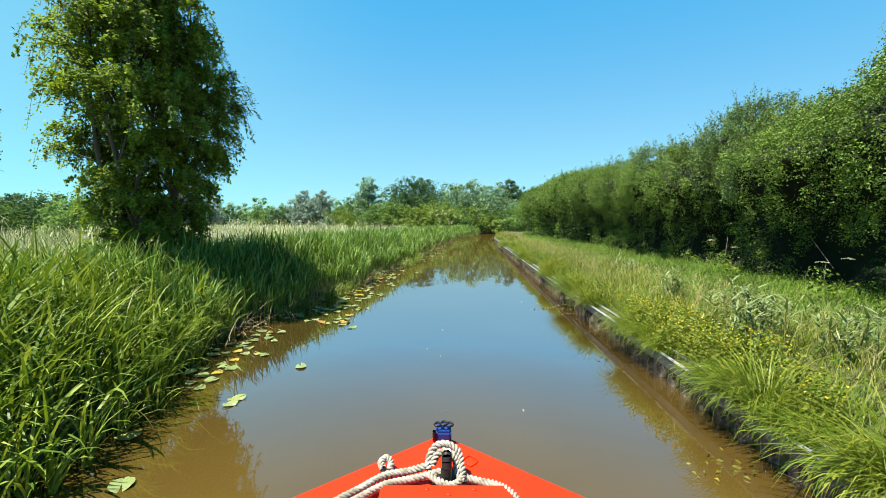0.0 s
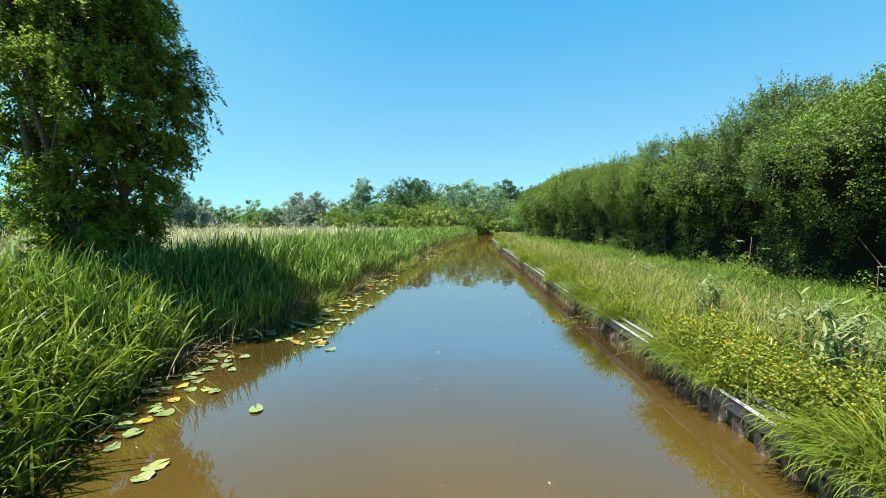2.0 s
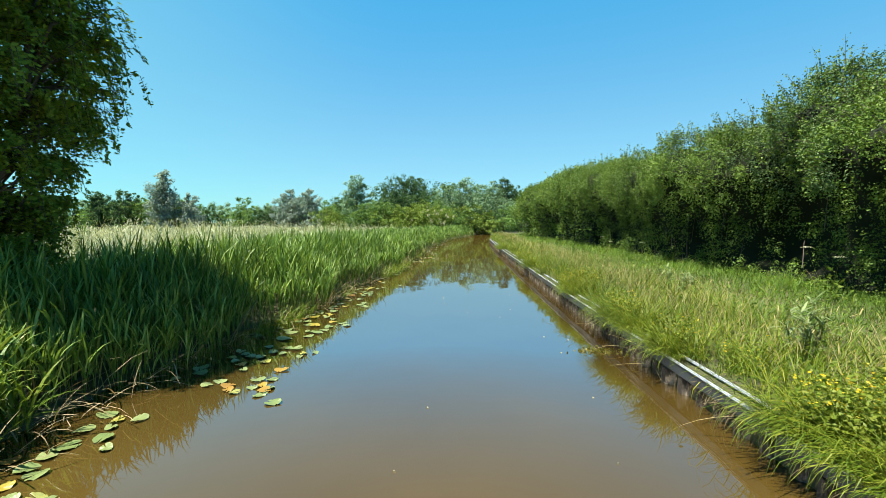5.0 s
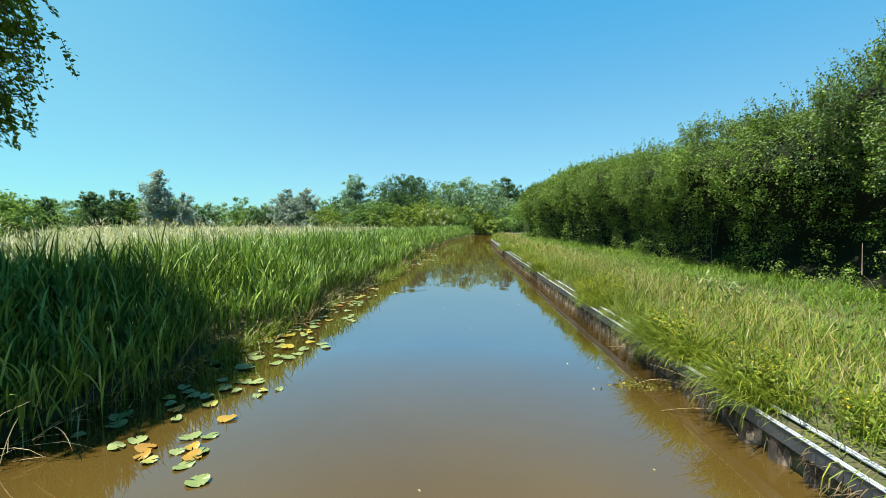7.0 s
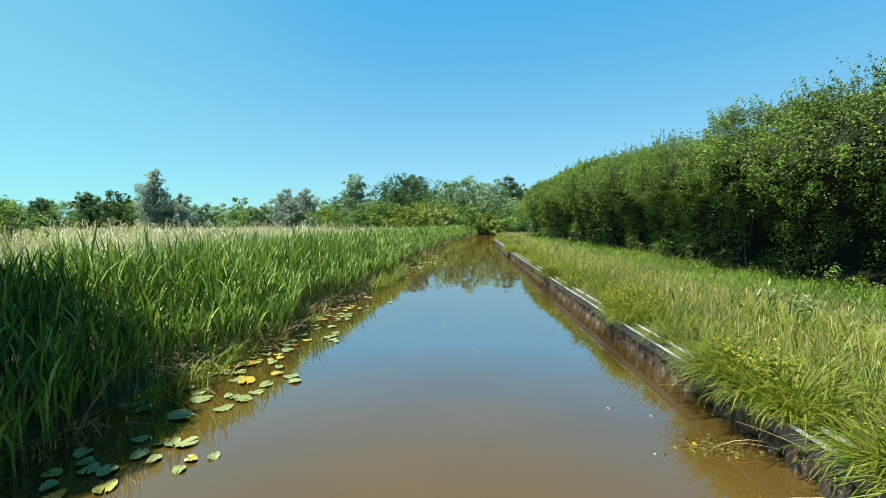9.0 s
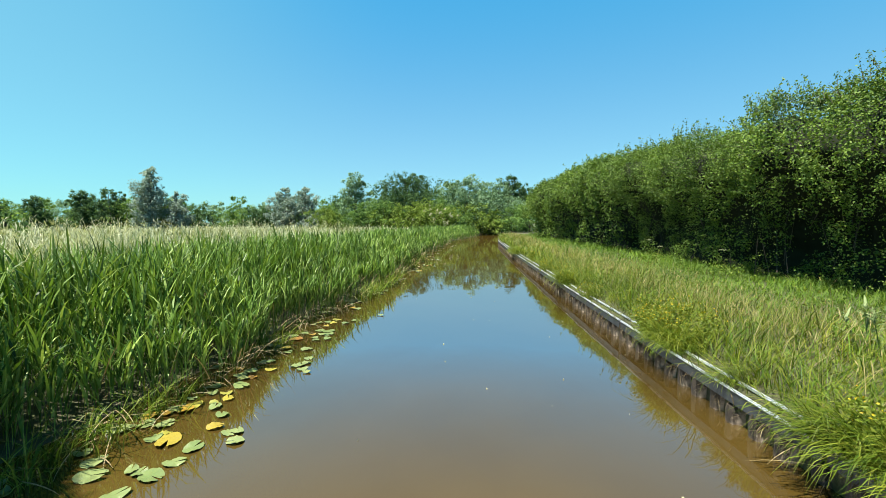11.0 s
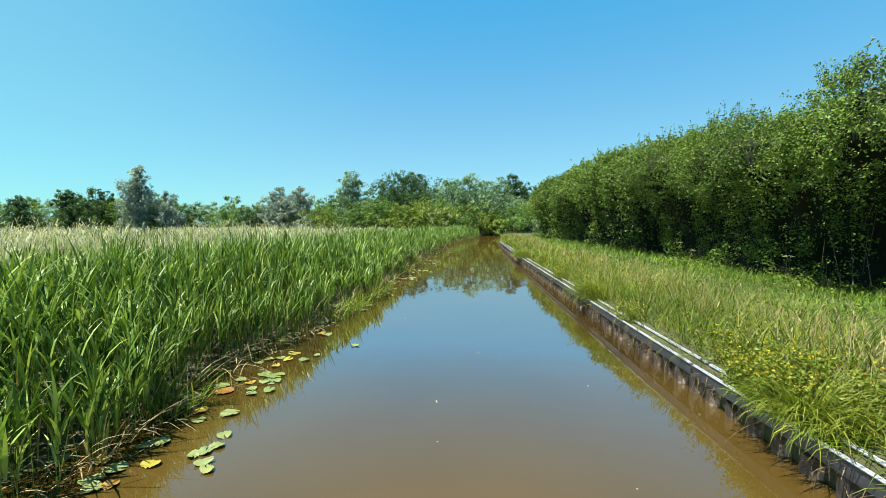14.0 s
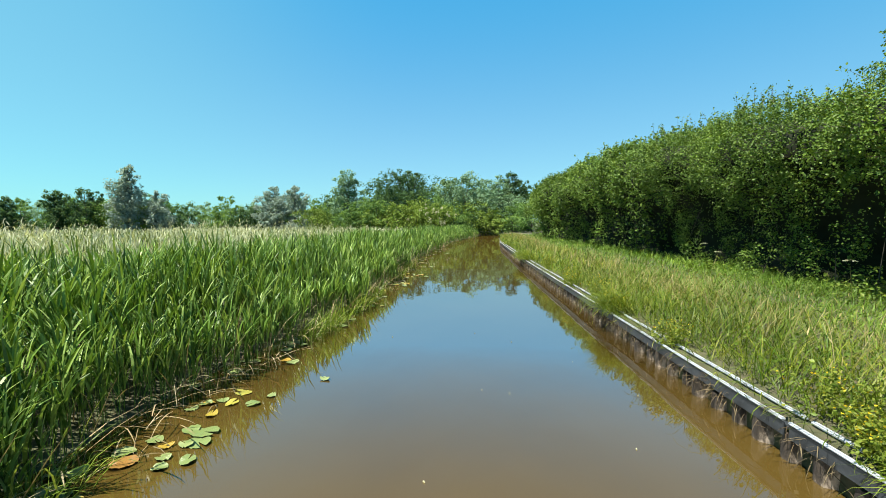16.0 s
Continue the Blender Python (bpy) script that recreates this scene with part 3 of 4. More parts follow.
# ---- towpath verge ----
def build_verge():
    green, path, hay, over, panicle = [], [], [], [], []
    for y0, y1, per, wide in ((-6, 0.8, 130, 0.02), (0.8, 9, 900, 0.0064), (9, 18, 640, 0.0078), (18, 46, 170, 0.022)):
        u, y = field_of(0.12, 4.4, y0, y1, per)
        x = right_edge(y) + u
        n = len(x)
        keep = (u > 0.2) | (rng.random(n) > 0.95 * bare(y))
        u, y, x = u[keep], y[keep], x[keep]
        n = len(x)
        base = np.stack([x, y, ground_level(x, y)], 1)
        clump = 0.5 + 0.5 * lumps(base, 1.3, 5.0)
        tall = np.interp(u, [0.1, 0.5, 1.5, 2.3, 3.0, 3.6, 4.2], [0.32, 0.38, 0.33, 0.17, 0.15, 0.26, 0.3]) * (0.45 + 0.95 * clump) * rng.uniform(0.6, 1.25, n)
        dry = rng.random(n) < np.interp(u, [0, 0.5, 1.3, 2.2, 3], [0.02, 0.1, 0.25, 0.1, 0.005]) * np.clip(2.6 * (0.5 + 0.5 * lumps(base, 0.7, 9.0)) - 0.35, 0.1, 2.2)
        flow = 3.0 * lumps(base, 2.3, 12.0)
        args = lambda k: (base[k], flow[k] + rng.normal(0, 1.8, k.sum()), rng.uniform(0.7, 1.5, k.sum()))
        short = rng.random(n) < np.interp(u + 0.5 * lumps(base, 0.6, 17.0), [1.4, 2.3], [0.12, 0.95])
        for own, k in ((green, ~dry & ~short), (path, ~dry & short)):
            own.append(blades(*args(k), tall[k], wide * rng.uniform(0.7, 1.3, k.sum()), rng.uniform(0.6, 2.3, k.sum()), 3))
        k = dry
        hay.append(blades(*args(k), tall[k] * 1.35, wide * 0.7 * rng.uniform(0.6, 1.1, k.sum()), rng.uniform(0.1, 1.1, k.sum()), 3))
        if y0 >= 0.8 and y0 < 14:
            k = dry & (rng.random(n) < 0.3)
            m = int(k.sum())
            top = base[k] + np.stack([rng.normal(0, 0.08, m), rng.normal(0, 0.08, m), tall[k] * 1.05], 1)
            panicle.append(blades(top, rng.uniform(0, 6.28, m), rng.uniform(0.5, 1.5, m), rng.uniform(0.05, 0.11, m), rng.uniform(0.006, 0.011, m), rng.uniform(0, 1, m), 3))
    # what hangs over the edge
    n = 34000
    y = 0.8 + 25.2 * rng.uniform(0, 1, n) ** 1.4
    keep = rng.random(n) > 0.95 * bare(y)
    y = y[keep]
    n = len(y)
    x = right_edge(y) + rng.uniform(-0.03, 0.34, n)
    base = np.stack([x, y, np.full(n, 0.25)], 1)
    swell = 0.65 + 0.5 * lumps(base, 1.6, 4.0)
    over.append(blades(base, rng.normal(math.pi, 0.6, n), rng.uniform(0.5, 1.3, n), rng.uniform(0.26, 0.68, n) * swell, rng.uniform(0.004, 0.009, n), rng.uniform(1.3, 2.9, n), 4))
    m = 5200
    y = 0.8 + 22 * rng.uniform(0, 1, m) ** 1.3
    y = y[rng.random(m) < np.clip(0.35 + 1.3 * lumps(np.stack([y, y, y], 1) * (0, 1, 0), 1.9, 8.0), 0.08, 1)]
    m = len(y)
    base = np.stack([right_edge(y) + rng.uniform(-0.02, 0.03, m), y, rng.uniform(0.1, 0.24, m)], 1)
    dry = blades(base, rng.normal(math.pi, 0.9, m), rng.uniform(-1.2, 0.3, m), rng.uniform(0.05, 0.17, m), rng.uniform(0.003, 0.008, m), rng.uniform(0.3, 1.6, m), 4)
    stuff("dry_stems", [dry], ROOTS, "dry brown roots and stems hanging down the piles", "dead grass")
    u, y = field_of(0.1, 4.5, 0.8, 20, 230)
    x = right_edge(y) + u
    n = len(x)
    base = np.stack([x, y, ground_level(x, y)], 1)
    keep = rng.random(n) < 0.35 + 0.75 * lumps(base, 1.1, 15.0)
    base = base[keep]
    n = len(base)
    base[:, 2] += rng.uniform(0.04, 0.34, n) * np.interp(base[:, 0], [1.9, 3.4, 4.4, 6], [1, 1, 0.55, 1])
    stuff("verge_herbs", [leaves(base, 0.036, 0.5)], HERB, "small broad-leaved weeds among the verge grass", "weeds")
    stuff("verge_grass", green, TURF, "green grass of the towpath verge", "grass")
    stuff("path_grass", path, PATH, "short deep green grass of the path beside the hedge", "grass")
    stuff("verge_hay", hay, STALK, "pale dry seed stalks of the towpath verge", "dry grass")
    stuff("grass_panicles", panicle, STALK, "feathery pale seed heads over the verge", "grass heads")
    stuff("overhanging_grass", over, TURF, "grass tufts hanging over the canal edge", "grass")


build_verge()


# ---- the hedge ----
def hedge_top(y):
    return np.interp(y, [-2, 4, 6.4, 7.6, 8.5, 9.3, 9.9, 10.4, 11.5, 12.5, 13.7, 14.3, 15, 16, 17.5, 20, 23, 26, 31, 35, 39, 42, 43.5], [4.0, 4.05, 4.25, 3.72, 3.75, 3.85, 4.32, 4.08, 3.55, 3.62, 3.72, 3.62, 3.5, 3.55, 3.65, 3.9, 4.05, 4.3, 4.25, 4.2, 4.1, 3.8, 2.9])


def hedge_shell(y, s, deep):
    """Points of the hedge: s runs up the face (0 to 1) and over the top (1 to 1.6)."""
    top = hedge_top(y)
    up = np.clip(s, 0, 1)
    x = np.interp(up, [0, 0.2, 0.42, 0.56, 0.7, 0.86, 1.0], [5.85, 6.05, 6.05, 5.55, 5.25, 5.36, 5.85]) + np.clip(s - 1, 0, 1) * 3.0
    z = 0.25 + (top - 0.35) * up + np.sin(np.clip(s - 1, 0, 0.6) * 2.6) * 0.2
    p = np.stack([x, y, z], 1)
    swell = 0.44 * (0.5 - 2.2 * np.abs(lumps(p, 0.42, 1.0))) + 0.3 * lumps(p, 0.9, 2.0) + 0.3 * lumps(p, 1.7, 6.0)
    turn = np.interp(s, [0, 0.7, 1.0, 1.3], [0.0, 0.15, 0.9, 1.5])
    p[:, 0] -= (swell - deep) * np.cos(turn)
    p[:, 2] += (0.6 * swell - deep) * np.sin(turn)
    return p


def build_hedge():
    hedge = tagged(new("hedge"), "tall dense hawthorn hedge along the towpath", "hedge")
    foliage, ashen = [], []
    for y0, y1, per, wide, each, size in ((-3, 3, 7, 0.3, 26, 0.1), (3, 12, 38, 0.16, 76, 0.037), (12, 21, 32, 0.18, 66, 0.043), (21, 31, 10, 0.33, 56, 0.085), (31, 43, 6.5, 0.42, 50, 0.115)):
        n = int((y1 - y0) * 5.6 * per)
        y, s = rng.uniform(y0, y1, n), rng.uniform(0, 1.6, n) ** 0.95
        keep = rng.random(n) < np.interp(s, [0, 0.3, 0.55, 0.7, 1.2, 1.6], [0.34, 0.34, 0.55, 1, 1, 0.7])
        y, s = y[keep], s[keep]
        n = len(y)
        p = hedge_shell(y, s, np.abs(rng.normal(0, 0.17, n)) - 0.04)
        big = wide * rng.uniform(0.55, 1.35, n)
        grey = (np.abs(y - 9.9 - 0.4 * np.sin(s * 9)) < 1.2) & (s > 0.6 + 0.1 * np.sin(y * 4)) | (np.abs(y - 13.6) < 0.5) & (s > 0.85)
        for own, pick in ((foliage, ~grey), (ashen, grey)):
            own.append(leaf_clumps(p[pick], big[pick], each, size, 0.8, 0.35, 0.42, wide * 0.6))
    piece("foliage", mesh_of("foliage", *join(*foliage), HAWTHORN), hedge)["kind"] = "stuff"
    piece("ash_foliage", mesh_of("ash_foliage", *join(*ashen), ASH), hedge, "greyer green young ash leaves")["kind"] = "stuff"
    # near-black sheet behind the leaves: the hedge's inner shade given as colour
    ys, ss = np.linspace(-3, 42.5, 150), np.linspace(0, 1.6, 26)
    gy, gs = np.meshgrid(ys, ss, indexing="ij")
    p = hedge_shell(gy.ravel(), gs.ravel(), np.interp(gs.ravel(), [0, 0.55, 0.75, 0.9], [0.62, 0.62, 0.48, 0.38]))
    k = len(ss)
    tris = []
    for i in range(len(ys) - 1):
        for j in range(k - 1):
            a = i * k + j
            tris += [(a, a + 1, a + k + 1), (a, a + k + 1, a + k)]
    piece("twig_mass", mesh_of("twig_mass", p, tris, HEDGE_SHADE, True), hedge)
    # bare stems showing low down
    n = 70
    y, s = rng.uniform(1, 30, n), rng.uniform(0.0, 0.4, n)
    low = hedge_shell(y, s, rng.uniform(0.1, 0.5, n))
    high = low + np.stack([rng.normal(-0.05, 0.14, n), rng.normal(0, 0.2, n), rng.uniform(0.3, 0.9, n)], 1)
    piece("bare_wood", mesh_of("bare_wood", *tubes([(a, b, 0.009, 0.004) for a, b in zip(low, high)], 3), BARK), hedge, "grey-brown bare stems")["kind"] = "stuff"
    # shoots: upright over the top, arching out of the face
    n = 2300
    y = np.where(rng.random(n) < 0.22, np.where(rng.random(n) < 0.6, rng.normal(9.9, 0.6, n), rng.normal(13.7, 0.5, n)), rng.uniform(3, 42, n))
    s = rng.uniform(0.55, 1.3, n)
    foot = hedge_shell(y, s, np.full(n, 0.05))
    long = rng.uniform(0.1, 0.42, n) * np.where(rng.random(n) < 0.12, 1.5, 1.0) * np.interp(s, [0.55, 0.85, 1], [0.7, 0.8, 1])
    lean = np.interp(s, [0.55, 0.85, 1.05], [-0.9, -0.6, -0.1])
    tip = foot + np.stack([lean * long + rng.normal(0, 0.08, n), rng.normal(0, 0.12, n), long * np.interp(s, [0.55, 0.85, 1], [0.1, 0.6, 1])], 1)
    piece("young_growth", mesh_of("young_growth", *tubes([(a, b, 0.004, 0.0015) for a, b in zip(foot, tip)], 3), BARK), hedge)["kind"] = "stuff"
    f = rng.uniform(0.1, 1.05, (n, 20))
    at = (foot[:, None] + (tip - foot)[:, None] * f[:, :, None]).reshape(-1, 3) + rng.normal(0, 0.028, (n * 20, 3))
    size = np.repeat(np.interp(y, [4, 15, 30, 42], [0.036, 0.044, 0.085, 0.11]), 20)
    piece("shoot_leaves", mesh_of("shoot_leaves", *facing_leaves(at, rng.normal(0, 0.8, (n * 20, 3)) + (-0.3, 0, 0.6), size), HAWTHORN), hedge)["kind"] = "stuff"


build_hedge()


# ---- trees ----
def build_tree(name, x, y, high, spread, stems, seed, label, size, clumps, per, deep=1.0, west=1.0):
    """A many-stemmed hawthorn: leaning stems, boughs and a full round crown of hanging leaf sprays."""
    r = random.Random(seed)
    g = np.random.default_rng(seed)
    base = float(ground_level(np.array(x), y))
    tree = tagged(new(name), label, "tree")
    tree.location = (x, y, base)
    room = lambda f: spread * np.interp(f, [0, 0.11, 0.22, 0.33, 0.47, 0.6, 0.73, 0.84, 0.93, 1.0, 1.06], [0.36, 0.48, 0.62, 0.82, 1.02, 1.08, 0.97, 0.78, 0.5, 0.24, 0.15])
    # the middles of the leaf sprays, fullest near the outside
    n = clumps * 3
    z = high * g.uniform(0.07, 1.0, n)
    a = g.uniform(0, 2 * math.pi, n)
    wob = 1.0 + 0.36 * lumps(np.stack([np.cos(a) * spread, np.sin(a) * spread, z], 1), 1.7, seed)
    q = room(z / high) * wob * g.uniform(0.05, 1.0, n) ** 0.5
    mid = np.stack([np.cos(a) * q, np.sin(a) * q * deep, z], 1)
    mid = mid[(lumps(mid, 1.7, seed + 2.0) > -0.5) & (g.random(n) < room(z / high) / spread)][:clumps]
    f = mid[:, 2] / high
    mid[:, 0] *= np.where(mid[:, 0] < 0, west * np.interp(f, [0.5, 0.8], [1.0, 0.66]), np.where(mid[:, 1] > 0.25, np.interp(f, [0.2, 0.3, 0.5, 0.65], [1.0, 1.06, 1.04, 1.0]), 0.95))
    n = len(mid)
    away = mid * (1, 1, 0) / (np.hypot(mid[:, 0], mid[:, 1])[:, None] + 1e-6)
    out = np.hypot(mid[:, 0], mid[:, 1]) / room(mid[:, 2] / high)
    # stems and boughs
    wood = []
    heads = []
    for k in range(stems):
        a = 6.283 * k / stems + r.uniform(-0.4, 0.4)
        at, d = np.array([0.22 * math.cos(a), 0.22 * math.sin(a), -0.05]), np.array([math.cos(a) * 0.2, math.sin(a) * 0.2, 1.0])
        rad = r.uniform(0.05, 0.085)
        for i in range(9):
            d = d + np.array([r.gauss(0, 0.13), r.gauss(0, 0.13), 0.08])
            d /= np.linalg.norm(d)
            end = at + d * high * 0.1
            end[:2] *= min(1.0, 0.6 * float(room(end[2] / high)) / (math.hypot(end[0], end[1]) + 1e-6))
            wood.append((at, end, rad, rad * 0.84))
            at, rad = end, rad * 0.84
            heads.append((at, rad))
    spots = np.array([h[0] for h in heads])
    for m, v in zip(mid, away):
        gap = np.linalg.norm(spots - (m - v * 0.3 - (0, 0, 0.55)), axis=1)
        b, rad = heads[int(gap.argmin())]
        knee = (b + m) / 2 + np.array([r.gauss(0, 0.08), r.gauss(0, 0.08), 0.16])
        wood += [(b, knee, min(rad * 0.5, 0.02), 0.012), (knee, m, 0.012, 0.005)]
    piece("trunk", mesh_of("trunk", *tubes(wood, 5), BARK, True), tree, "several dark leaning stems")
    # every spray: a short arching twig with leaves, drooping more towards the outside
    k = 7
    b = np.repeat(mid, k, 0)
    m = len(b)
    w = np.repeat(away, k, 0) * g.uniform(0.0, 0.9, (m, 1)) + g.normal(0, 0.5, (m, 3)) * (1, 1, 0.35)
    w /= np.linalg.norm(w, axis=1)[:, None]
    long = g.uniform(0.1, 0.38, m) * np.interp(b[:, 2] / high, [0, 0.3, 0.5, 1], [0.5, 0.7, 1, 1])
    edge = np.clip(np.repeat(out, k) - 0.5, 0, 1)
    elbow = b + w * long[:, None] + np.array([0, 0, 0.05])
    drop = elbow + w * (long * 0.3)[:, None] - np.array([0, 0, 1]) * (long * g.uniform(0.2, 1.0, m) + edge * g.uniform(0, 0.9, m) ** 2)[:, None]
    twigs = [(p, e, 0.006, 0.004) for p, e in zip(b, elbow)] + [(p, e, 0.004, 0.002) for p, e in zip(elbow, drop)]
    piece("twig_spray", mesh_of("twig_spray", *tubes(twigs, 3), BARK), tree)["kind"] = "stuff"
    f = g.uniform(0, 1, (m, per, 1))
    thick = g.uniform(0.02, 0.055, (m, 1, 1))
    at = np.concatenate([(b[:, None] * (1 - f) + elbow[:, None] * f + g.normal(0, 1, (m, per, 3)) * thick).reshape(-1, 3), (elbow[:, None] * (1 - f) + drop[:, None] * f + g.normal(0, 0.7, (m, per, 3)) * thick).reshape(-1, 3)])
    face = np.tile(np.repeat(np.repeat(away, k, 0) * 0.45 + (0, 0, 0.75) + g.normal(0, 0.35, (m, 3)), per, 0), (2, 1)) + g.normal(0, 0.28, at.shape)
    piece("crown", mesh_of("crown", *facing_leaves(at, face, size), TREE), tree, "full round crown of small green leaves with gaps")
    return len(at)


build_tree("bank_tree", -5.05, 6.35, 5.75, 1.16, 7, 3, "bushy hawthorn tree with several stems among the reeds", 0.047, 385, 30, 0.9, 0.9)
build_tree("bank_tree", -10.75, 7.6, 4.6, 0.95, 6, 11, "dark bushy hawthorn tree at the meadow's edge", 0.056, 130, 15)


def far_tree(name, x, y, high, wide, material, seed, label, lobes=9, low=0.1, count=3200, size=0.26, category="tree", tip=1.0, cone=False):
    """A tree or bush of the distance: trunk, limbs and a crown of leaf sprays in uneven lobes."""
    r = random.Random(seed)
    base = float(ground_level(np.array(x), y))
    tree = tagged(new(name), label, category)
    tree.location = (x, y, base - 0.05)
    mids, limbs = [], [((0, 0, 0), (0, 0, high * 0.55), 0.03 * high, 0.012 * high)]
    for k in range(lobes):
        f = (k + 0.5) / lobes
        z = high * (low + (0.88 - low) * f)
        reach = wide / 2 * (math.sin(math.pi * (0.18 + 0.75 * f)) ** tip if not cone else float(np.interp(f, [0, 0.3, 0.6, 0.85, 1], [0.7, 1, 0.8, 0.5, 0.25])))
        a = k * 2.4 + r.uniform(-0.5, 0.5)
        q = r.uniform(0.2, 0.75) * reach
        m = (q * math.cos(a), q * math.sin(a), z)
        mids.append((m, max((0.065 if cone else 0.16) * high, reach * r.uniform(0.42, 0.7))))
        limbs.append(((0, 0, z * 0.45), m, 0.012 * high, 0.004 * high))
    size, each = size * 0.74, 28
    clumps, big = [], []
    weight = np.array([m[1] ** 2 for m in mids])
    for (m, rad), w in zip(mids, weight / weight.sum()):
        n = max(6, int(count * 1.6 * w / each))
        v = rng.normal(0, 1, (n, 3))
        v /= np.linalg.norm(v, axis=1)[:, None]
        knob = 1 + 0.3 * lumps(v * rad + np.array(m), 1.4 / max(rad, 0.8), seed * 0.7)
        clumps.append(np.array(m) + v * (rad * knob * rng.uniform(0.35, 0.95, n) ** 0.5)[:, None] * (1, 1, 0.85))
        big.append(np.full(n, 0.34) * rad ** 0.6 * rng.uniform(0.6, 1.5, n))
    clumps, big = np.concatenate(clumps), np.concatenate(big)
    high_enough = clumps[:, 2] > 0.25
    clumps, big = clumps[high_enough], big[high_enough]
    piece("trunk", mesh_of("trunk", *tubes(limbs, 5), BARK, True), tree)
    piece("crown", mesh_of("crown", *leaf_clumps(clumps, big, each, size, 0.8, 0.4, 0.28), material), tree)
    return tree


def build_distance():
    far_tree("oak_tree", -6.9, 62, 8.3, 11.5, OAK, 1, "dark green spreading oak tree", 22, 0.03, 12500, 0.32)
    far_tree("poplar_tree", -14.3, 61, 8.0, 4.6, WILLOW, 2, "slender grey-green tree beside an oak", 11, 0.05, 4200, 0.3)
    far_tree("willow_tree", 0.4, 60, 7.9, 8.2, WILLOW, 3, "pale grey-green willow over the canal", 14, 0.05, 7000, 0.3)
    far_tree("willow_tree", 4.4, 62, 7.6, 7.8, WILLOW, 4, "pale grey-green willow over the canal", 14, 0.05, 7000, 0.3)
    far_tree("oak_tree", 7.0, 64, 8.0, 6.0, OAK, 5, "dark tree behind the willows", 13, 0.05, 6500, 0.32)
    far_tree("poplar_tree", -24.4, 62, 6.6, 5.4, POPLAR, 7, "silvery white poplar tree", 12, 0.05, 6000, 0.25, cone=True)
    far_tree("poplar_tree", -21.6, 62, 6.7, 5.4, POPLAR, 8, "silvery white poplar tree", 12, 0.05, 6000, 0.25, cone=True)
    far_tree("white_poplar_tree", -35.8, 52, 8.3, 4.6, POPLAR, 9, "tall silvery white poplar tree", 24, 0.06, 7800, 0.25, cone=True)
    far_tree("white_poplar_tree", -33.4, 53, 5.2, 3.6, POPLAR, 10, "lower silvery poplar beside a tall one", 10, 0.06, 3900, 0.25, cone=True)
    for k, (x, y, h) in enumerate(((-3.2, 69, 7.6), (-11.5, 69, 7.2), (3, 70, 7.4), (7.5, 71, 7.0), (-18, 69, 5.2))):
        far_tree("ash_tree", x, y, h, 8.0, OAK, 140 + k, "green tree standing behind others", 12, 0.03, 4200, 0.32, tip=0.6)
    r = random.Random(5)
    for k, x in enumerate(np.arange(-104, 9, 2.2)):
        y = 57 if -3 < x < 10 else 62 + 7 * math.sin(x * 0.21) + r.uniform(-2, 2) + max(0, -x - 50) * -0.25
        h = r.uniform(2.4, 3.9) + (0.6 if x < -38 else 0)
        far_tree("scrub_bush", float(x), y, h, r.uniform(4.8, 7.0), (SCRUB, OAK, SCRUB, YELLOWISH, SCRUB)[r.randrange(5)], 20 + k, "rounded scrub bush at the meadow's edge", 8, 0.05, 1700, 0.32, "bush", 0.6)
    for k, x in enumerate(np.arange(-103, 9, 2.8)):
        y = 71 + 6 * math.sin(x * 0.17) + r.uniform(-2, 2) + max(0, -x - 50) * -0.25
        far_tree("scrub_bush", float(x), y, r.uniform(4.3, 5.6), r.uniform(5.5, 7.5), (SCRUB, OAK, WILLOW, SCRUB)[r.randrange(4)], 220 + k, "tall bush behind the scrub of the meadow's edge", 8, 0.0, 1700, 0.34, "bush", 0.5)
    for k, (x, y, h) in enumerate(((-20.0, 21.0, 2.1), (-23.0, 22.5, 2.4), (-25.5, 20.5, 2.1), (-28.5, 22.0, 2.5))):
        far_tree("scrub_bush", x, y, h, 4.6, (SCRUB, OAK)[k % 2], 320 + k, "leafy green scrub bush standing in the meadow", 9, 0.05, 3400, 0.2, "bush", 0.6)
    for k, (x, h) in enumerate(((-46, 5.2), (-42.5, 5.4), (-52, 4.4), (-62, 5.4), (-58, 4.6))):
        far_tree("round_tree", x, 54, h, h * 0.75, OAK, 70 + k, "small round dark green tree", 10, 0.08, 3000, 0.28)
    for k, (x, y, h) in enumerate(((-3.4, 54, 3.6), (-0.8, 55, 3.3), (-9.5, 57, 3.4), (-12.5, 56, 2.9), (-17, 57, 3.2))):
        far_tree("willow_bush", x, y, h, h * 1.4, (YELLOWISH, SCRUB)[k % 2], 90 + k, "yellow-green willow bush by the water", 8, 0.05, 2200, 0.24, "bush", 0.6)
    elder = far_tree("elder_bush", -2.6, 53, 3.4, 4.4, YELLOWISH, 96, "elder bush in creamy flower by the water", 8, 0.05, 2200, 0.24, "bush", 0.6)
    at = np.repeat(rng.normal(0, 1, (26, 3)) * (1.1, 0.3, 0.55) + (0.2, -1.7, 2.0), 14, 0) + rng.normal(0, 0.07, (26 * 14, 3))
    piece("blossom", mesh_of("blossom", *leaves(at, 0.12, 0.4), BLOSSOM), elder, "creamy elder blossom")["kind"] = "stuff"
    for k, (x, y) in enumerate(((5, 72), (8, 76), (2, 74))):
        far_tree("alder_tree", x, y, 6.5, 7.5, OAK, 120 + k, "dark alder tree over the bend of the canal", 11, 0.02, 3600, 0.34, tip=0.6)


build_distance()


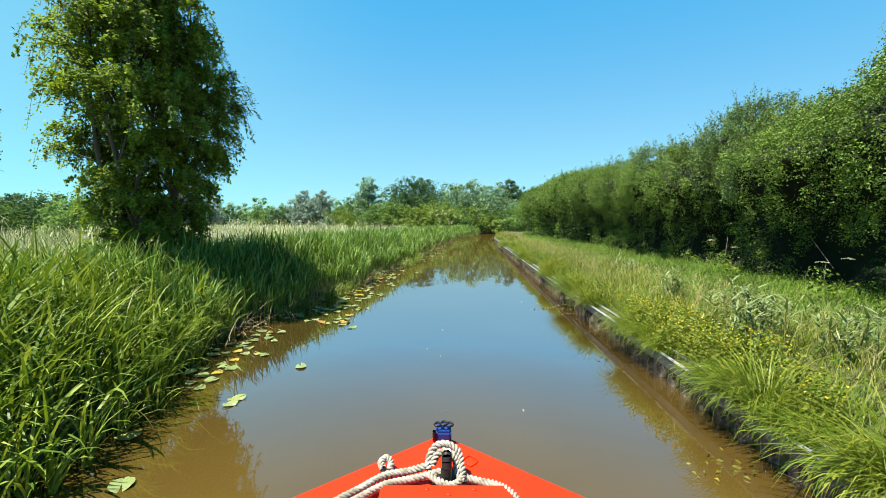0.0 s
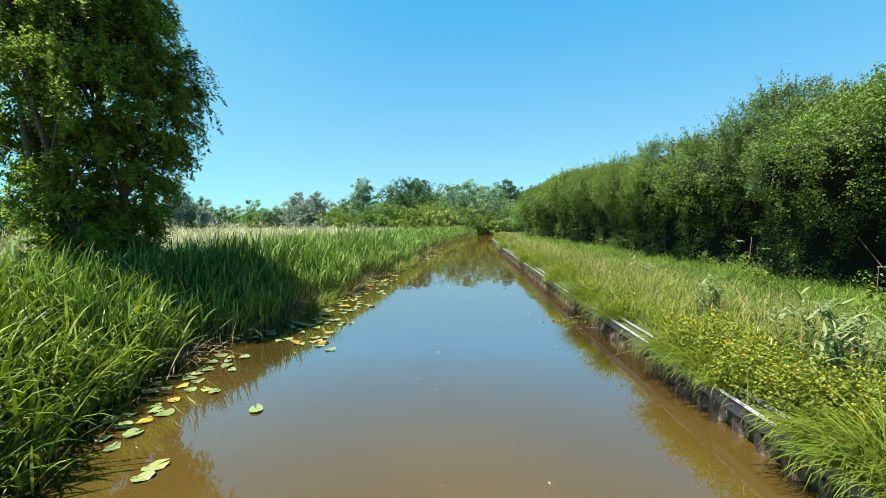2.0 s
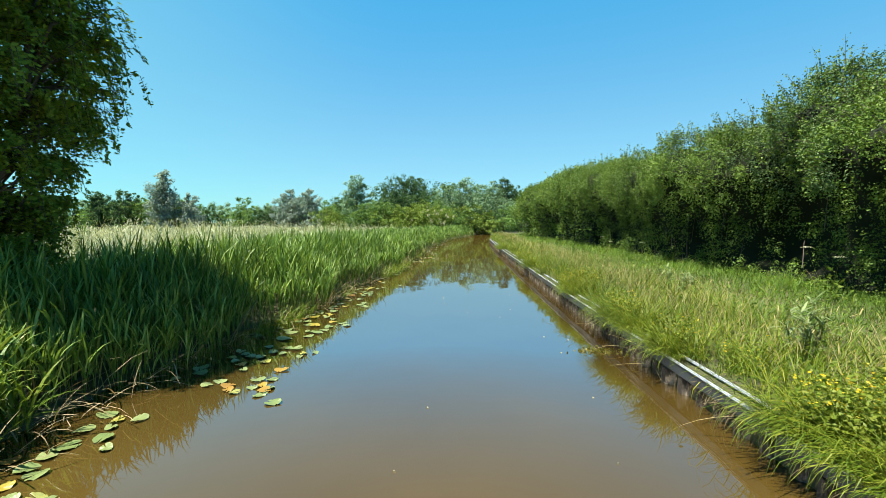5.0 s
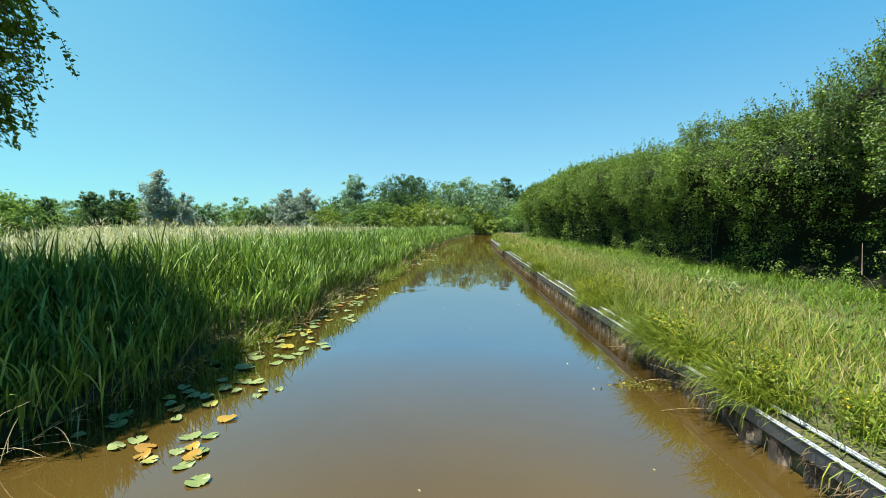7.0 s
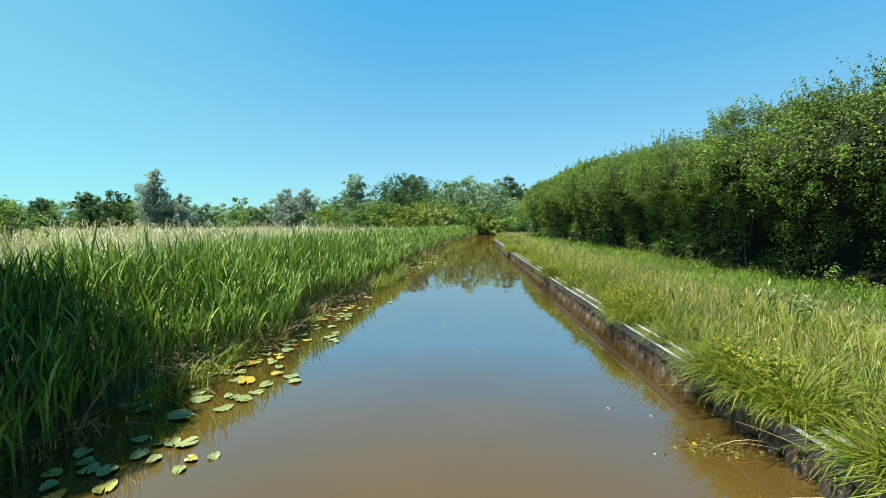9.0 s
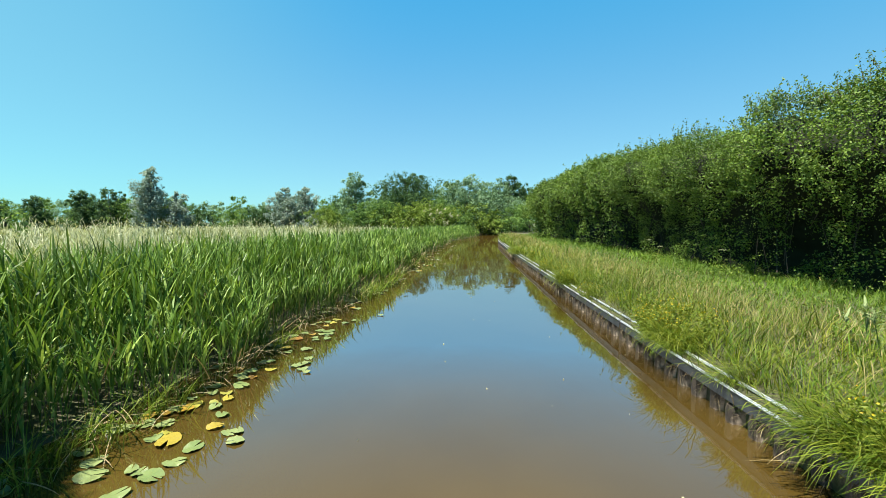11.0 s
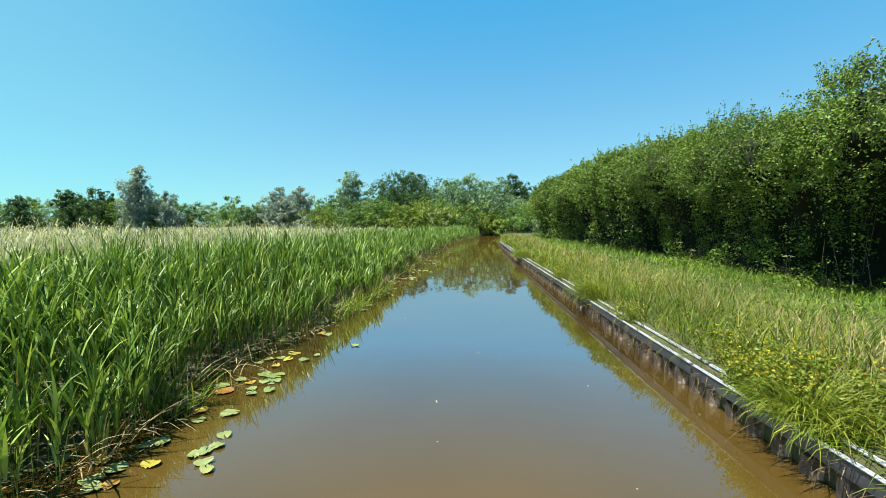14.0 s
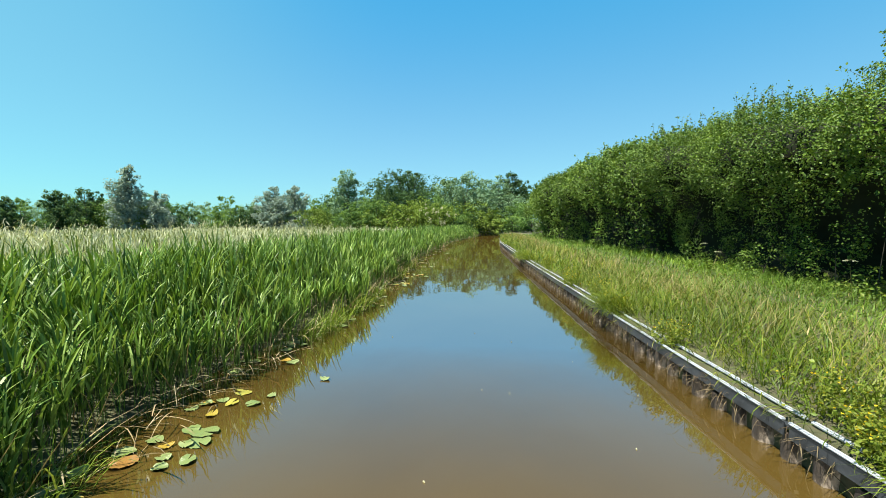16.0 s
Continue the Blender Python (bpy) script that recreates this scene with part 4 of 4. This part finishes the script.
# ---- lily pads ----
def pad_mesh(seed):
    r = random.Random(seed)
    bm = bmesh.new()
    mid = bm.verts.new((0, 0, 0.004))
    rim, lip = [], []
    cut = 0.12 + 0.1 * r.random()
    for k in range(29):
        a = cut + (6.283 - 2 * cut) * k / 28
        q = 1 + 0.05 * math.sin(2 * a + seed) + r.uniform(-0.012, 0.012)
        z = 0.006 + 0.012 * math.sin(a * 2 + seed) * r.random()
        rim.append(bm.verts.new((0.62 * q * math.cos(a), 0.5 * q * math.sin(a), z * 0.7)))
        lip.append(bm.verts.new((1.0 * q * math.cos(a), 0.8 * q * math.sin(a), z)))
    for a, b, c, d in zip(rim, rim[1:], lip, lip[1:]):
        bm.faces.new((mid, a, b))
        bm.faces.new((a, c, d, b))
    for f in bm.faces:
        f.smooth = True
    bmesh.ops.recalc_face_normals(bm, faces=bm.faces)
    me = bpy.data.meshes.new("lily_pad")
    bm.to_mesh(me)
    bm.free()
    me.materials.append(PAD)
    return me


PADS = [pad_mesh(s) for s in range(8)]


def lily_pad(x, y, size):
    ob = new("lily_pad", PADS[rng.integers(0, 8)])
    ob.matrix_basis = pose(x, y, 0.004 + rng.uniform(0, 0.008), rng.normal(0, 2), rng.normal(0, 2), rng.uniform(0, 360)) @ Matrix.Diagonal((size, size, 1, 1))
    tagged(ob, "floating green water lily pad on brown water", "lily pad", "lily pads along the reeds")


def build_pads():
    # beds of pads: place, number
    for x, y, n in ((-2.48, 5.13, 5), (-2.69, 4.53, 3), (-2.49, 3.63, 5), (-2.46, 4.08, 3), (-1.89, 3.33, 2), (-1.91, 2.17, 1), (-2.47, 2.3, 2), (-2.3, 2.68, 1), (-2.86, 4.6, 2), (-2.66, 4.91, 4), (-2.3, 4.5, 3), (-1.66, 4.13, 1), (-2.59, 5.38, 3), (-1.83, 6.1, 2), (-2.52, 3.82, 3), (-2.53, 6.85, 4), (-2.58, 6.37, 3), (-2.12, 7.21, 10), (-2.42, 6.73, 6), (-1.82, 6.5, 1), (-1.89, 6.04, 7), (-2.08, 5.98, 1), (-1.93, 7.93, 4), (-2.28, 7.91, 5), (-2.76, 7.81, 3), (-2.41, 8.71, 6), (-1.7, 8.47, 1)):
        pad_bed(x, y, n)
    for x, y, n in ((-2.36, 9.72, 3), (-2.26, 6.17, 3), (-1.79, 9.86, 3), (-2.19, 9.46, 2), (-1.96, 8.71, 1), (-2.3, 8.54, 9), (-2.39, 8.79, 3), (-2.28, 9.11, 4), (-2.29, 10.5, 2), (-1.93, 10.4, 2), (-1.94, 11.2, 3), (-1.65, 8.34, 2), (-1.84, 9.81, 3), (-2.24, 9.92, 2), (-2.12, 9.5, 3), (-2.01, 10.88, 3), (-1.9, 11.07, 4), (-2.22, 10.81, 1), (-2.43, 10.7, 3), (-2.12, 11.74, 6), (-2.44, 12.73, 4), (-2.01, 12.75, 2), (-1.41, 12.24, 1), (-2.28, 11.57, 3), (-2.55, 12.03, 2)):
        pad_bed(x, y, n)
    for y0, y1, n in ((12.8, 22, 76), (22, 34, 40)):
        while n > 0:
            y = rng.uniform(y0, y1)
            k = min(n, int(rng.choice([1, 1, 2, 3, 4])))
            pad_bed(float(left_edge(y)) + 0.1 + abs(rng.normal(0, 0.28)), y, k)
            n -= k


def pad_bed(x, y, n):
    """A few pads side by side, each at a spot of its own."""
    spots = []
    x -= 0.03
    size = 0.066 if n == 1 else 0.062
    while len(spots) < n:
        reach = 0.1 + 0.085 * len(spots) ** 0.75
        turn, q = rng.uniform(0, 6.28), reach * rng.uniform(0.3, 1.3) * (len(spots) > 0)
        cx, cy = x + q * math.cos(turn), y + q * math.sin(turn)
        own = size * rng.uniform(0.75, 1.25) * (1.4 if rng.random() < 0.12 else 0.95)
        if len(spots) == 0 or all(math.hypot(cx - a, cy - b) > 0.72 * (own + c) for a, b, c in spots) or rng.random() < 0.05:
            spots.append((cx, cy, own))
            lily_pad(cx, cy, own)


build_pads()


# ---- herbs and flowers ----
def herb(name, x, y, label, category, group, make):
    ob = tagged(new(name), label, category, group)
    ob.location = (x, y, float(ground_level(np.array(x), y)))
    make(ob)
    return ob


def yellow_flower(x, y, high, leaning=-0.5):
    def make(ob):
        n = int(rng.integers(9, 15))
        zero = np.zeros((n, 3)) + rng.normal(0, 0.06, (n, 3)) * (1, 1, 0)
        turn, rise, long = rng.uniform(0, 6.28, n), rng.uniform(0.9, 1.5, n), high * rng.uniform(0.6, 1.05, n)
        piece("stem", mesh_of("stem", *blades(zero, turn, rise, long, np.full(n, 0.006), np.full(n, 0.15), 2), TURF), ob)["kind"] = "stuff"
        tip = zero + np.stack([np.cos(turn) * np.cos(rise) * long, np.sin(turn) * np.cos(rise) * long, np.sin(rise) * long], 1)
        k = 44
        f = rng.uniform(0.15, 1, (n, k, 1))
        at = (zero[:, None] + (tip - zero)[:, None] * f).reshape(-1, 3) + rng.normal(0, 0.035, (n * k, 3))
        piece("leaf_spray", mesh_of("leaf_spray", *leaves(at, 0.03, 0.4), YOUNG), ob)["kind"] = "stuff"
        at = np.repeat(tip, 4, 0) + rng.normal(0, 1, (n * 4, 3)) * (0.04, 0.04, 0.035)
        piece("blossom", mesh_of("blossom", *leaves(at, 0.017, 0.6), PETAL), ob, "small bright yellow flowers")["kind"] = "stuff"
    herb("yellow_wildflower", x, y, "leafy weed with small yellow flowers by the water", "wildflower", "yellow flowers on the verge", make)


def umbel(x, y, high, heads):
    def make(ob):
        n = heads
        turn, rise = rng.uniform(0, 6.28, n), rng.uniform(1.1, 1.5, n)
        long = high * rng.uniform(0.75, 1.05, n)
        zero = np.zeros((n, 3))
        piece("stem", mesh_of("stem", *blades(zero, turn, rise, long, np.full(n, 0.012), np.full(n, 0.05), 2), STALK), ob)["kind"] = "stuff"
        tip = np.stack([np.cos(turn) * np.cos(rise) * long, np.sin(turn) * np.cos(rise) * long, np.sin(rise) * long], 1)
        q = rng.uniform(0, 1, (n * 40, 1)) ** 0.5 * 0.075
        a = rng.uniform(0, 6.28, (n * 40, 1))
        at = np.repeat(tip, 40, 0) + np.concatenate([np.cos(a) * q, np.sin(a) * q, 0.02 - q * 0.25], 1)
        piece("flower_head", mesh_of("flower_head", *leaves(at, 0.018, 0.8), BLOSSOM), ob, "flat creamy flower heads")["kind"] = "stuff"
        at = rng.normal(0, 1, (60, 3)) * (0.14, 0.14, 0.1) + (0, 0, high * 0.35)
        piece("leaf_spray", mesh_of("leaf_spray", *leaves(at, 0.07, 0.5), HERB), ob)["kind"] = "stuff"
    herb("hogweed_plant", x, y, "tall hogweed with creamy flat flower heads", "wildflower", "hogweed along the hedge", make)


def thistle(x, y, high):
    def make(ob):
        n = 9
        zero = rng.normal(0, 0.1, (n, 3)) * (1, 1, 0)
        turn, rise, long = rng.uniform(0, 6.28, n), rng.uniform(1.2, 1.52, n), high * rng.uniform(0.7, 1.05, n)
        piece("stem", mesh_of("stem", *blades(zero, turn, rise, long, np.full(n, 0.012), np.full(n, 0.1), 3), ASH), ob)["kind"] = "stuff"
        tip = zero + np.stack([np.cos(turn) * np.cos(rise) * long, np.sin(turn) * np.cos(rise) * long, np.sin(rise) * long], 1)
        m = n * 16
        f = rng.uniform(0.1, 1, (m, 1))
        at = np.repeat(zero, 16, 0) * (1 - f) + np.repeat(tip, 16, 0) * f
        piece("leaf_spray", mesh_of("leaf_spray", *blades(at, rng.uniform(0, 6.28, m), rng.uniform(0.1, 1.0, m), rng.uniform(0.08, 0.2, m), np.full(m, 0.022), rng.uniform(0.2, 1.2, m), 3), THISTLE), ob)["kind"] = "stuff"
        at = np.repeat(tip, 10, 0) + rng.normal(0, 0.02, (n * 10, 3))
        piece("flower_head", mesh_of("flower_head", *leaves(at, 0.022, 0.0), THISTLE), ob, "grey-green closed thistle heads")["kind"] = "stuff"
    herb("thistle_plant", x, y, "grey-green thistle standing in the verge grass", "thistle", "thistles on the verge", make)


def tussock(x, y, high, n, material, label):
    base = rng.normal(0, 0.07, (n, 3)) * (1, 1, 0)
    turn = np.arctan2(base[:, 1], base[:, 0]) + rng.normal(0, 0.5, n)
    me = mesh_of("grass_tussock", *blades(base, turn, rng.uniform(0.75, 1.5, n), high * rng.uniform(0.6, 1.2, n), rng.uniform(0.005, 0.009, n), rng.uniform(0.8, 2.5, n), 5), material)
    ob = tagged(new("grass_tussock", me), label, "grass tussock", "tussocks on the canal edge")
    ob.location = (x, y, float(ground_level(np.array(x), y)) - 0.01)


THISTLE = leaf_material("thistle leaf", (0.102, 0.15, 0.061), (0.15, 0.204, 0.088), (0.218, 0.272, 0.136), 0.6, 0.2, 2.0)
for k in range(20):
    yellow_flower(2.0 + abs(rng.normal(0, 0.34)), rng.uniform(3.3, 5.0), rng.uniform(0.28, 0.48))
for k in range(9):
    yellow_flower(1.98 + abs(rng.normal(0, 0.2)), rng.uniform(9.9, 11.0), rng.uniform(0.22, 0.42))
for x, y in ((2.0, 7.4), (2.05, 7.9), (2.3, 5.9), (2.0, 14.3), (2.1, 15.2), (2.05, 16.6), (2.1, 17.0), (2.2, 19.5), (2.3, 2.9), (2.15, 2.6), (2.1, 6.5), (2.0, 12.6)):
    yellow_flower(x, y, rng.uniform(0.25, 0.4))
for x, y, h, k in ((5.15, 8.4, 0.85, 2), (5.2, 6.2, 0.7, 2), (5.2, 14.2, 0.7, 1), (5.25, 17.5, 0.7, 2)):
    umbel(x, y, h, k)
for x, y, h in ((2.75, 4.4, 0.62), (2.95, 4.15, 0.55), (2.6, 3.9, 0.5), (3.1, 6.1, 0.5), (3.3, 3.6, 0.5), (3.5, 9.3, 0.45)):
    thistle(x, y, h)
for x, y, h, n in ((2.04, 9.95, 0.44, 300), (2.04, 7.25, 0.5, 260), (2.0, 2.8, 0.5, 260), (2.05, 1.9, 0.5, 260), (2.02, 4.3, 0.4, 160), (2.0, 6.5, 0.4, 180), (2.05, 7.75, 0.45, 240), (2.1, 14.3, 0.45, 240), (2.05, 22.8, 0.5, 200)):
    tussock(x, y, h, n, YOUNG, "yellow-green grass tussock arching over the canal edge")


# ---- floating weed and stray stems ----
def build_strays():
    for x, y, n in ((1.6, 7.3, 110), (1.68, 2.55, 36)):
        at = np.stack([x + rng.normal(0, 0.16, n), y + rng.normal(0, 0.07, n), rng.uniform(0.002, 0.012, n)], 1)
        ob = new("floating_weed", mesh_of("floating_weed", *leaves(at, 0.034, 0.97), PONDWEED))
        tagged(ob, "patch of olive weed floating on the water", "water weed", kind="stuff")
    for k in range(34):
        y = rng.uniform(2.4, 16)
        x = float(left_edge(y)) + rng.uniform(-0.15, 0.25)
        turn, length = rng.normal(-0.3, 0.9), rng.uniform(0.35, 0.95)
        v = blades(np.array([[x, y, 0.02]]), np.array([turn]), np.array([rng.uniform(0.2, 1.1)]), np.array([length * 0.8]), np.array([0.009]), np.array([rng.uniform(0.3, 1.6)]), 6)
        tagged(new("dead_reed_stem", mesh_of("dead_reed_stem", *v, STRAW)), "dry brown reed stem leaning over the water", "dead reed", "dead stems at the reed edge")
    for k in range(22):
        y = rng.uniform(1.2, 24)
        x = float(right_edge(y)) + rng.uniform(-0.02, 0.06)
        v = blades(np.array([[x, y, rng.uniform(0.03, 0.2)]]), np.array([rng.normal(math.pi, 0.7)]), np.array([rng.uniform(-0.3, 0.3)]), np.array([rng.uniform(0.25, 0.6)]), np.array([0.008]), np.array([rng.uniform(0.2, 0.9)]), 5)
        tagged(new("dead_grass_stem", mesh_of("dead_grass_stem", *v, STRAW)), "dry grass stem hanging from the canal edge", "dead grass", "dead stems on the canal edge")
    for k in range(26):
        y = rng.uniform(2.5, 15)
        at = np.array([[rng.uniform(-1.2, 1.4), y, 0.004]])
        tagged(new("floating_petal", mesh_of("floating_petal", *leaves(at, 0.022, 0.98), BLOSSOM)), "tiny pale fleck floating on the water", "debris", "flecks on the water")


PONDWEED = leaf_material("pondweed", (0.082, 0.082, 0.014), (0.136, 0.129, 0.02), (0.204, 0.177, 0.027), 0.5, 0.1, 2.0)
build_strays()


# ---- the bow of the boat ----
def rope_mesh(name, points, radius, turns_per_metre=46):
    """A laid rope of three strands along a smooth line through the points."""
    p = np.array(points, float)
    ends = np.concatenate([2 * p[:1] - p[1:2], p, 2 * p[-1:] - p[-2:-1]])
    line = []
    for a, b, c, d in zip(ends, ends[1:], ends[2:], ends[3:]):
        for t in np.linspace(0, 1, 14, endpoint=False):
            line.append(0.5 * ((2 * b) + (c - a) * t + (2 * a - 5 * b + 4 * c - d) * t * t + (3 * b - a - 3 * c + d) * t ** 3))
    line = np.array(line + [p[-1]])
    way = np.gradient(line, axis=0)
    way /= np.linalg.norm(way, axis=1)[:, None] + 1e-9
    run = np.concatenate([[0], np.cumsum(np.linalg.norm(np.diff(line, axis=0), axis=1))])
    u = np.cross(way, (0.13, 0.2, 0.97))
    u /= np.linalg.norm(u, axis=1)[:, None] + 1e-9
    v = np.cross(way, u)
    sets = []
    ring = np.arange(6) * math.pi / 3
    for k in range(3):
        a = run * turns_per_metre * 2 * math.pi + k * 2.094
        mid = line + radius * 0.5 * (np.cos(a)[:, None] * u + np.sin(a)[:, None] * v)
        verts = (mid[:, None] + radius * 0.56 * (np.cos(ring)[None, :, None] * u[:, None] + np.sin(ring)[None, :, None] * v[:, None])).reshape(-1, 3)
        i, j = np.meshgrid(np.arange(len(line) - 1), np.arange(6), indexing="ij")
        a0, b0 = i * 6 + j, i * 6 + (j + 1) % 6
        tris = np.concatenate([np.stack([a0, b0, b0 + 6], 2).reshape(-1, 3), np.stack([a0, b0 + 6, a0 + 6], 2).reshape(-1, 3)])
        sets.append((verts, tris))
    return mesh_of(name, *join(*sets), ROPE, True)


def build_boat():
    boat = tagged(new("narrowboat"), "narrowboat bow with a glossy red foredeck and black hull", "boat")
    boat.matrix_world = Matrix.Translation((0, 0, EYE)) @ Matrix.Scale(1.5, 4) @ Matrix.Translation((0, 0, -EYE)) @ pose(0, -0.046, 0, 0, 0, 3.08)
    DECK, STEM = 1.08, 0.834
    half = lambda d: float(np.interp(d, [0, 0.02, 0.2, 0.5, 0.9], [0.012, 0.036, 0.25, 0.55, 0.86]))
    ds = [0, 0.02, 0.06, 0.12, 0.2, 0.35, 0.5, 0.7, 0.9]
    bm = bmesh.new()
    rings = []
    for d in ds:
        ring = []
        for side in (-1, 1):
            for z, w, back in ((0.2, 0.8, 0.12), (0.5, 0.9, 0.07), (0.75, 0.97, 0.02), (DECK - 0.012, 1.0, 0.0)):
                ring.append(bm.verts.new((side * half(d) * w, STEM - d - back, z)))
        rings.append(ring)
    for a, b in zip(rings, rings[1:]):
        for o in (0, 4):
            for i in range(3):
                bm.faces.new((a[o + i], a[o + i + 1], b[o + i + 1], b[o + i]))
    for r in (rings[0], rings[-1]):
        for i in range(3):
            bm.faces.new((r[i], r[i + 1], r[5 + i], r[4 + i]))
    bmesh.ops.recalc_face_normals(bm, faces=bm.faces)
    part("hull", bm, HULL, boat, "black steel hull sides")
    bm = bmesh.new()
    top, low = [], []
    for side in (-1, 1):
        pts = [(side * (half(d) + 0.004), STEM + 0.004 - d) for d in ds]
        top.append([bm.verts.new((x, y, DECK)) for x, y in pts])
        low.append([bm.verts.new((x, y, DECK - 0.05)) for x, y in pts])
    for i in range(len(ds) - 1):
        bm.faces.new((top[0][i], top[1][i], top[1][i + 1], top[0][i + 1]))
        for k in (0, 1):
            bm.faces.new((top[k][i], top[k][i + 1], low[k][i + 1], low[k][i]))
    bm.faces.new((top[0][0], low[0][0], low[1][0], top[1][0]))
    bm.faces.new((top[0][-1], low[0][-1], low[1][-1], top[1][-1]))
    bmesh.ops.recalc_face_normals(bm, faces=bm.faces)
    rim = [e for e in bm.edges if all(abs(v.co.z - DECK) < 1e-6 for v in e.verts) and len(e.link_faces) == 2 and any(abs(f.normal.z) < 0.5 for f in e.link_faces)]
    bmesh.ops.bevel(bm, geom=rim, offset=0.006, segments=2, affect="EDGES")
    part("deck", bm, RED, boat, "glossy red painted foredeck")
    bm = bmesh.new()
    box(bm, -0.09, -0.02, DECK, 0.112, 0.653, DECK + 0.024, 0.004)
    part("hatch", bm, RED, boat, "raised red hatch lid")
    for k, x in enumerate((-0.02, 0.012, 0.05)):
        bm = bmesh.new()
        bmesh.ops.create_uvsphere(bm, u_segments=10, v_segments=6, radius=0.004, matrix=pose(x, 0.64 - 0.012 * (k == 1), DECK + 0.024) @ Matrix.Diagonal((1, 1, 0.5, 1)))
        part("bolt", bm, RED, boat)
    # stud: a bent black eye on a small foot
    bm = bmesh.new()
    box(bm, -0.014, 0.672, DECK, 0.034, 0.712, DECK + 0.012, 0.004)
    part("stud_foot", bm, IRON, boat, "black steel foot of the stud")
    arc = [(0.01, 0.69 + 0.012 * math.cos(a), DECK + 0.008 + 0.04 * math.sin(a)) for a in np.linspace(0, math.pi, 11)]
    piece("stud_eye", mesh_of("stud_eye", *tubes([(a, b, 0.0085, 0.0085) for a, b in zip(arc, arc[1:])], 8), IRON, True), boat, "worn black steel eye")
    # stem head, painted blue, with its shackle
    bm = bmesh.new()
    box(bm, -0.01, 0.80, DECK - 0.03, 0.02, 0.842, DECK + 0.028, 0.004)
    part("stem_head", bm, BLUE, boat, "dark blue stem head")
    for cx, cz in ((-0.006, 0.036), (0.006, 0.038), (0.017, 0.036)):
        loop = [(cx + 0.006 * math.cos(a), 0.815 + 0.008 * math.sin(a), DECK + cz) for a in np.linspace(0, 2 * math.pi, 9)]
        piece("shackle_link", mesh_of("shackle_link", *tubes([(a, b, 0.0022, 0.0022) for a, b in zip(loop, loop[1:])], 5), IRON, True), boat)
    hang = [(-0.012, 0.80 + 0.002 * k, DECK + 0.03 - 0.006 * k) for k in range(5)]
    piece("chain", mesh_of("chain", *tubes([(a, b, 0.004, 0.003) for a, b in zip(hang, hang[1:])], 5), IRON, True), boat)
    weld = [(0.052 + 0.011 * math.cos(a) ** 3 * 1.2, 0.753 + 0.018 * math.sin(a), DECK + 0.001) for a in np.linspace(0, 2 * math.pi, 17)]
    piece("plate_mark", mesh_of("plate_mark", *tubes([(a, b, 0.0014, 0.0014) for a, b in zip(weld, weld[1:])], 4), RED, True), boat, "raised weld outline on the deck")
    # the mooring rope, made fast round the stud
    z = DECK + 0.01
    for pts in (
        [(-0.02, 0.70, z + 0.007), (-0.018, 0.715, z + 0.022), (-0.006, 0.722, z + 0.036), (0.012, 0.722, z + 0.038), (0.028, 0.715, z + 0.031), (0.034, 0.70, z + 0.017), (0.034, 0.682, z + 0.005), (0.02, 0.668, z + 0.002), (0.0, 0.672, z + 0.004), (-0.02, 0.69, z + 0.006)],
        [(-0.014, 0.705, z + 0.012), (-0.004, 0.712, z + 0.027), (0.012, 0.713, z + 0.030), (0.024, 0.706, z + 0.022), (0.028, 0.69, z + 0.009), (0.036, 0.676, z)],
        [(-0.02, 0.705, z + 0.012), (-0.05, 0.705, z + 0.002), (-0.09, 0.695, z), (-0.125, 0.66, z), (-0.16, 0.625, z), (-0.21, 0.56, z), (-0.26, 0.46, z)],
        [(0.0, 0.70, z + 0.004), (-0.04, 0.688, z), (-0.085, 0.672, z), (-0.12, 0.64, z), (-0.15, 0.61, z), (-0.19, 0.56, z), (-0.235, 0.46, z)],
        [(0.034, 0.69, z + 0.002), (0.06, 0.682, z), (0.085, 0.667, z + 0.004), (0.1, 0.645, z + 0.010), (0.112, 0.62, z + 0.010), (0.125, 0.57, z + 0.007), (0.14, 0.47, z)],
        [(-0.085, 0.705, z + 0.001), (-0.083, 0.722, z + 0.005), (-0.092, 0.73, z + 0.009), (-0.1, 0.72, z + 0.007), (-0.094, 0.706, z + 0.004)],
    ):
        piece("rope", rope_mesh("rope", pts, 0.0061), boat, "laid white mooring rope, greyed with use")


build_boat()
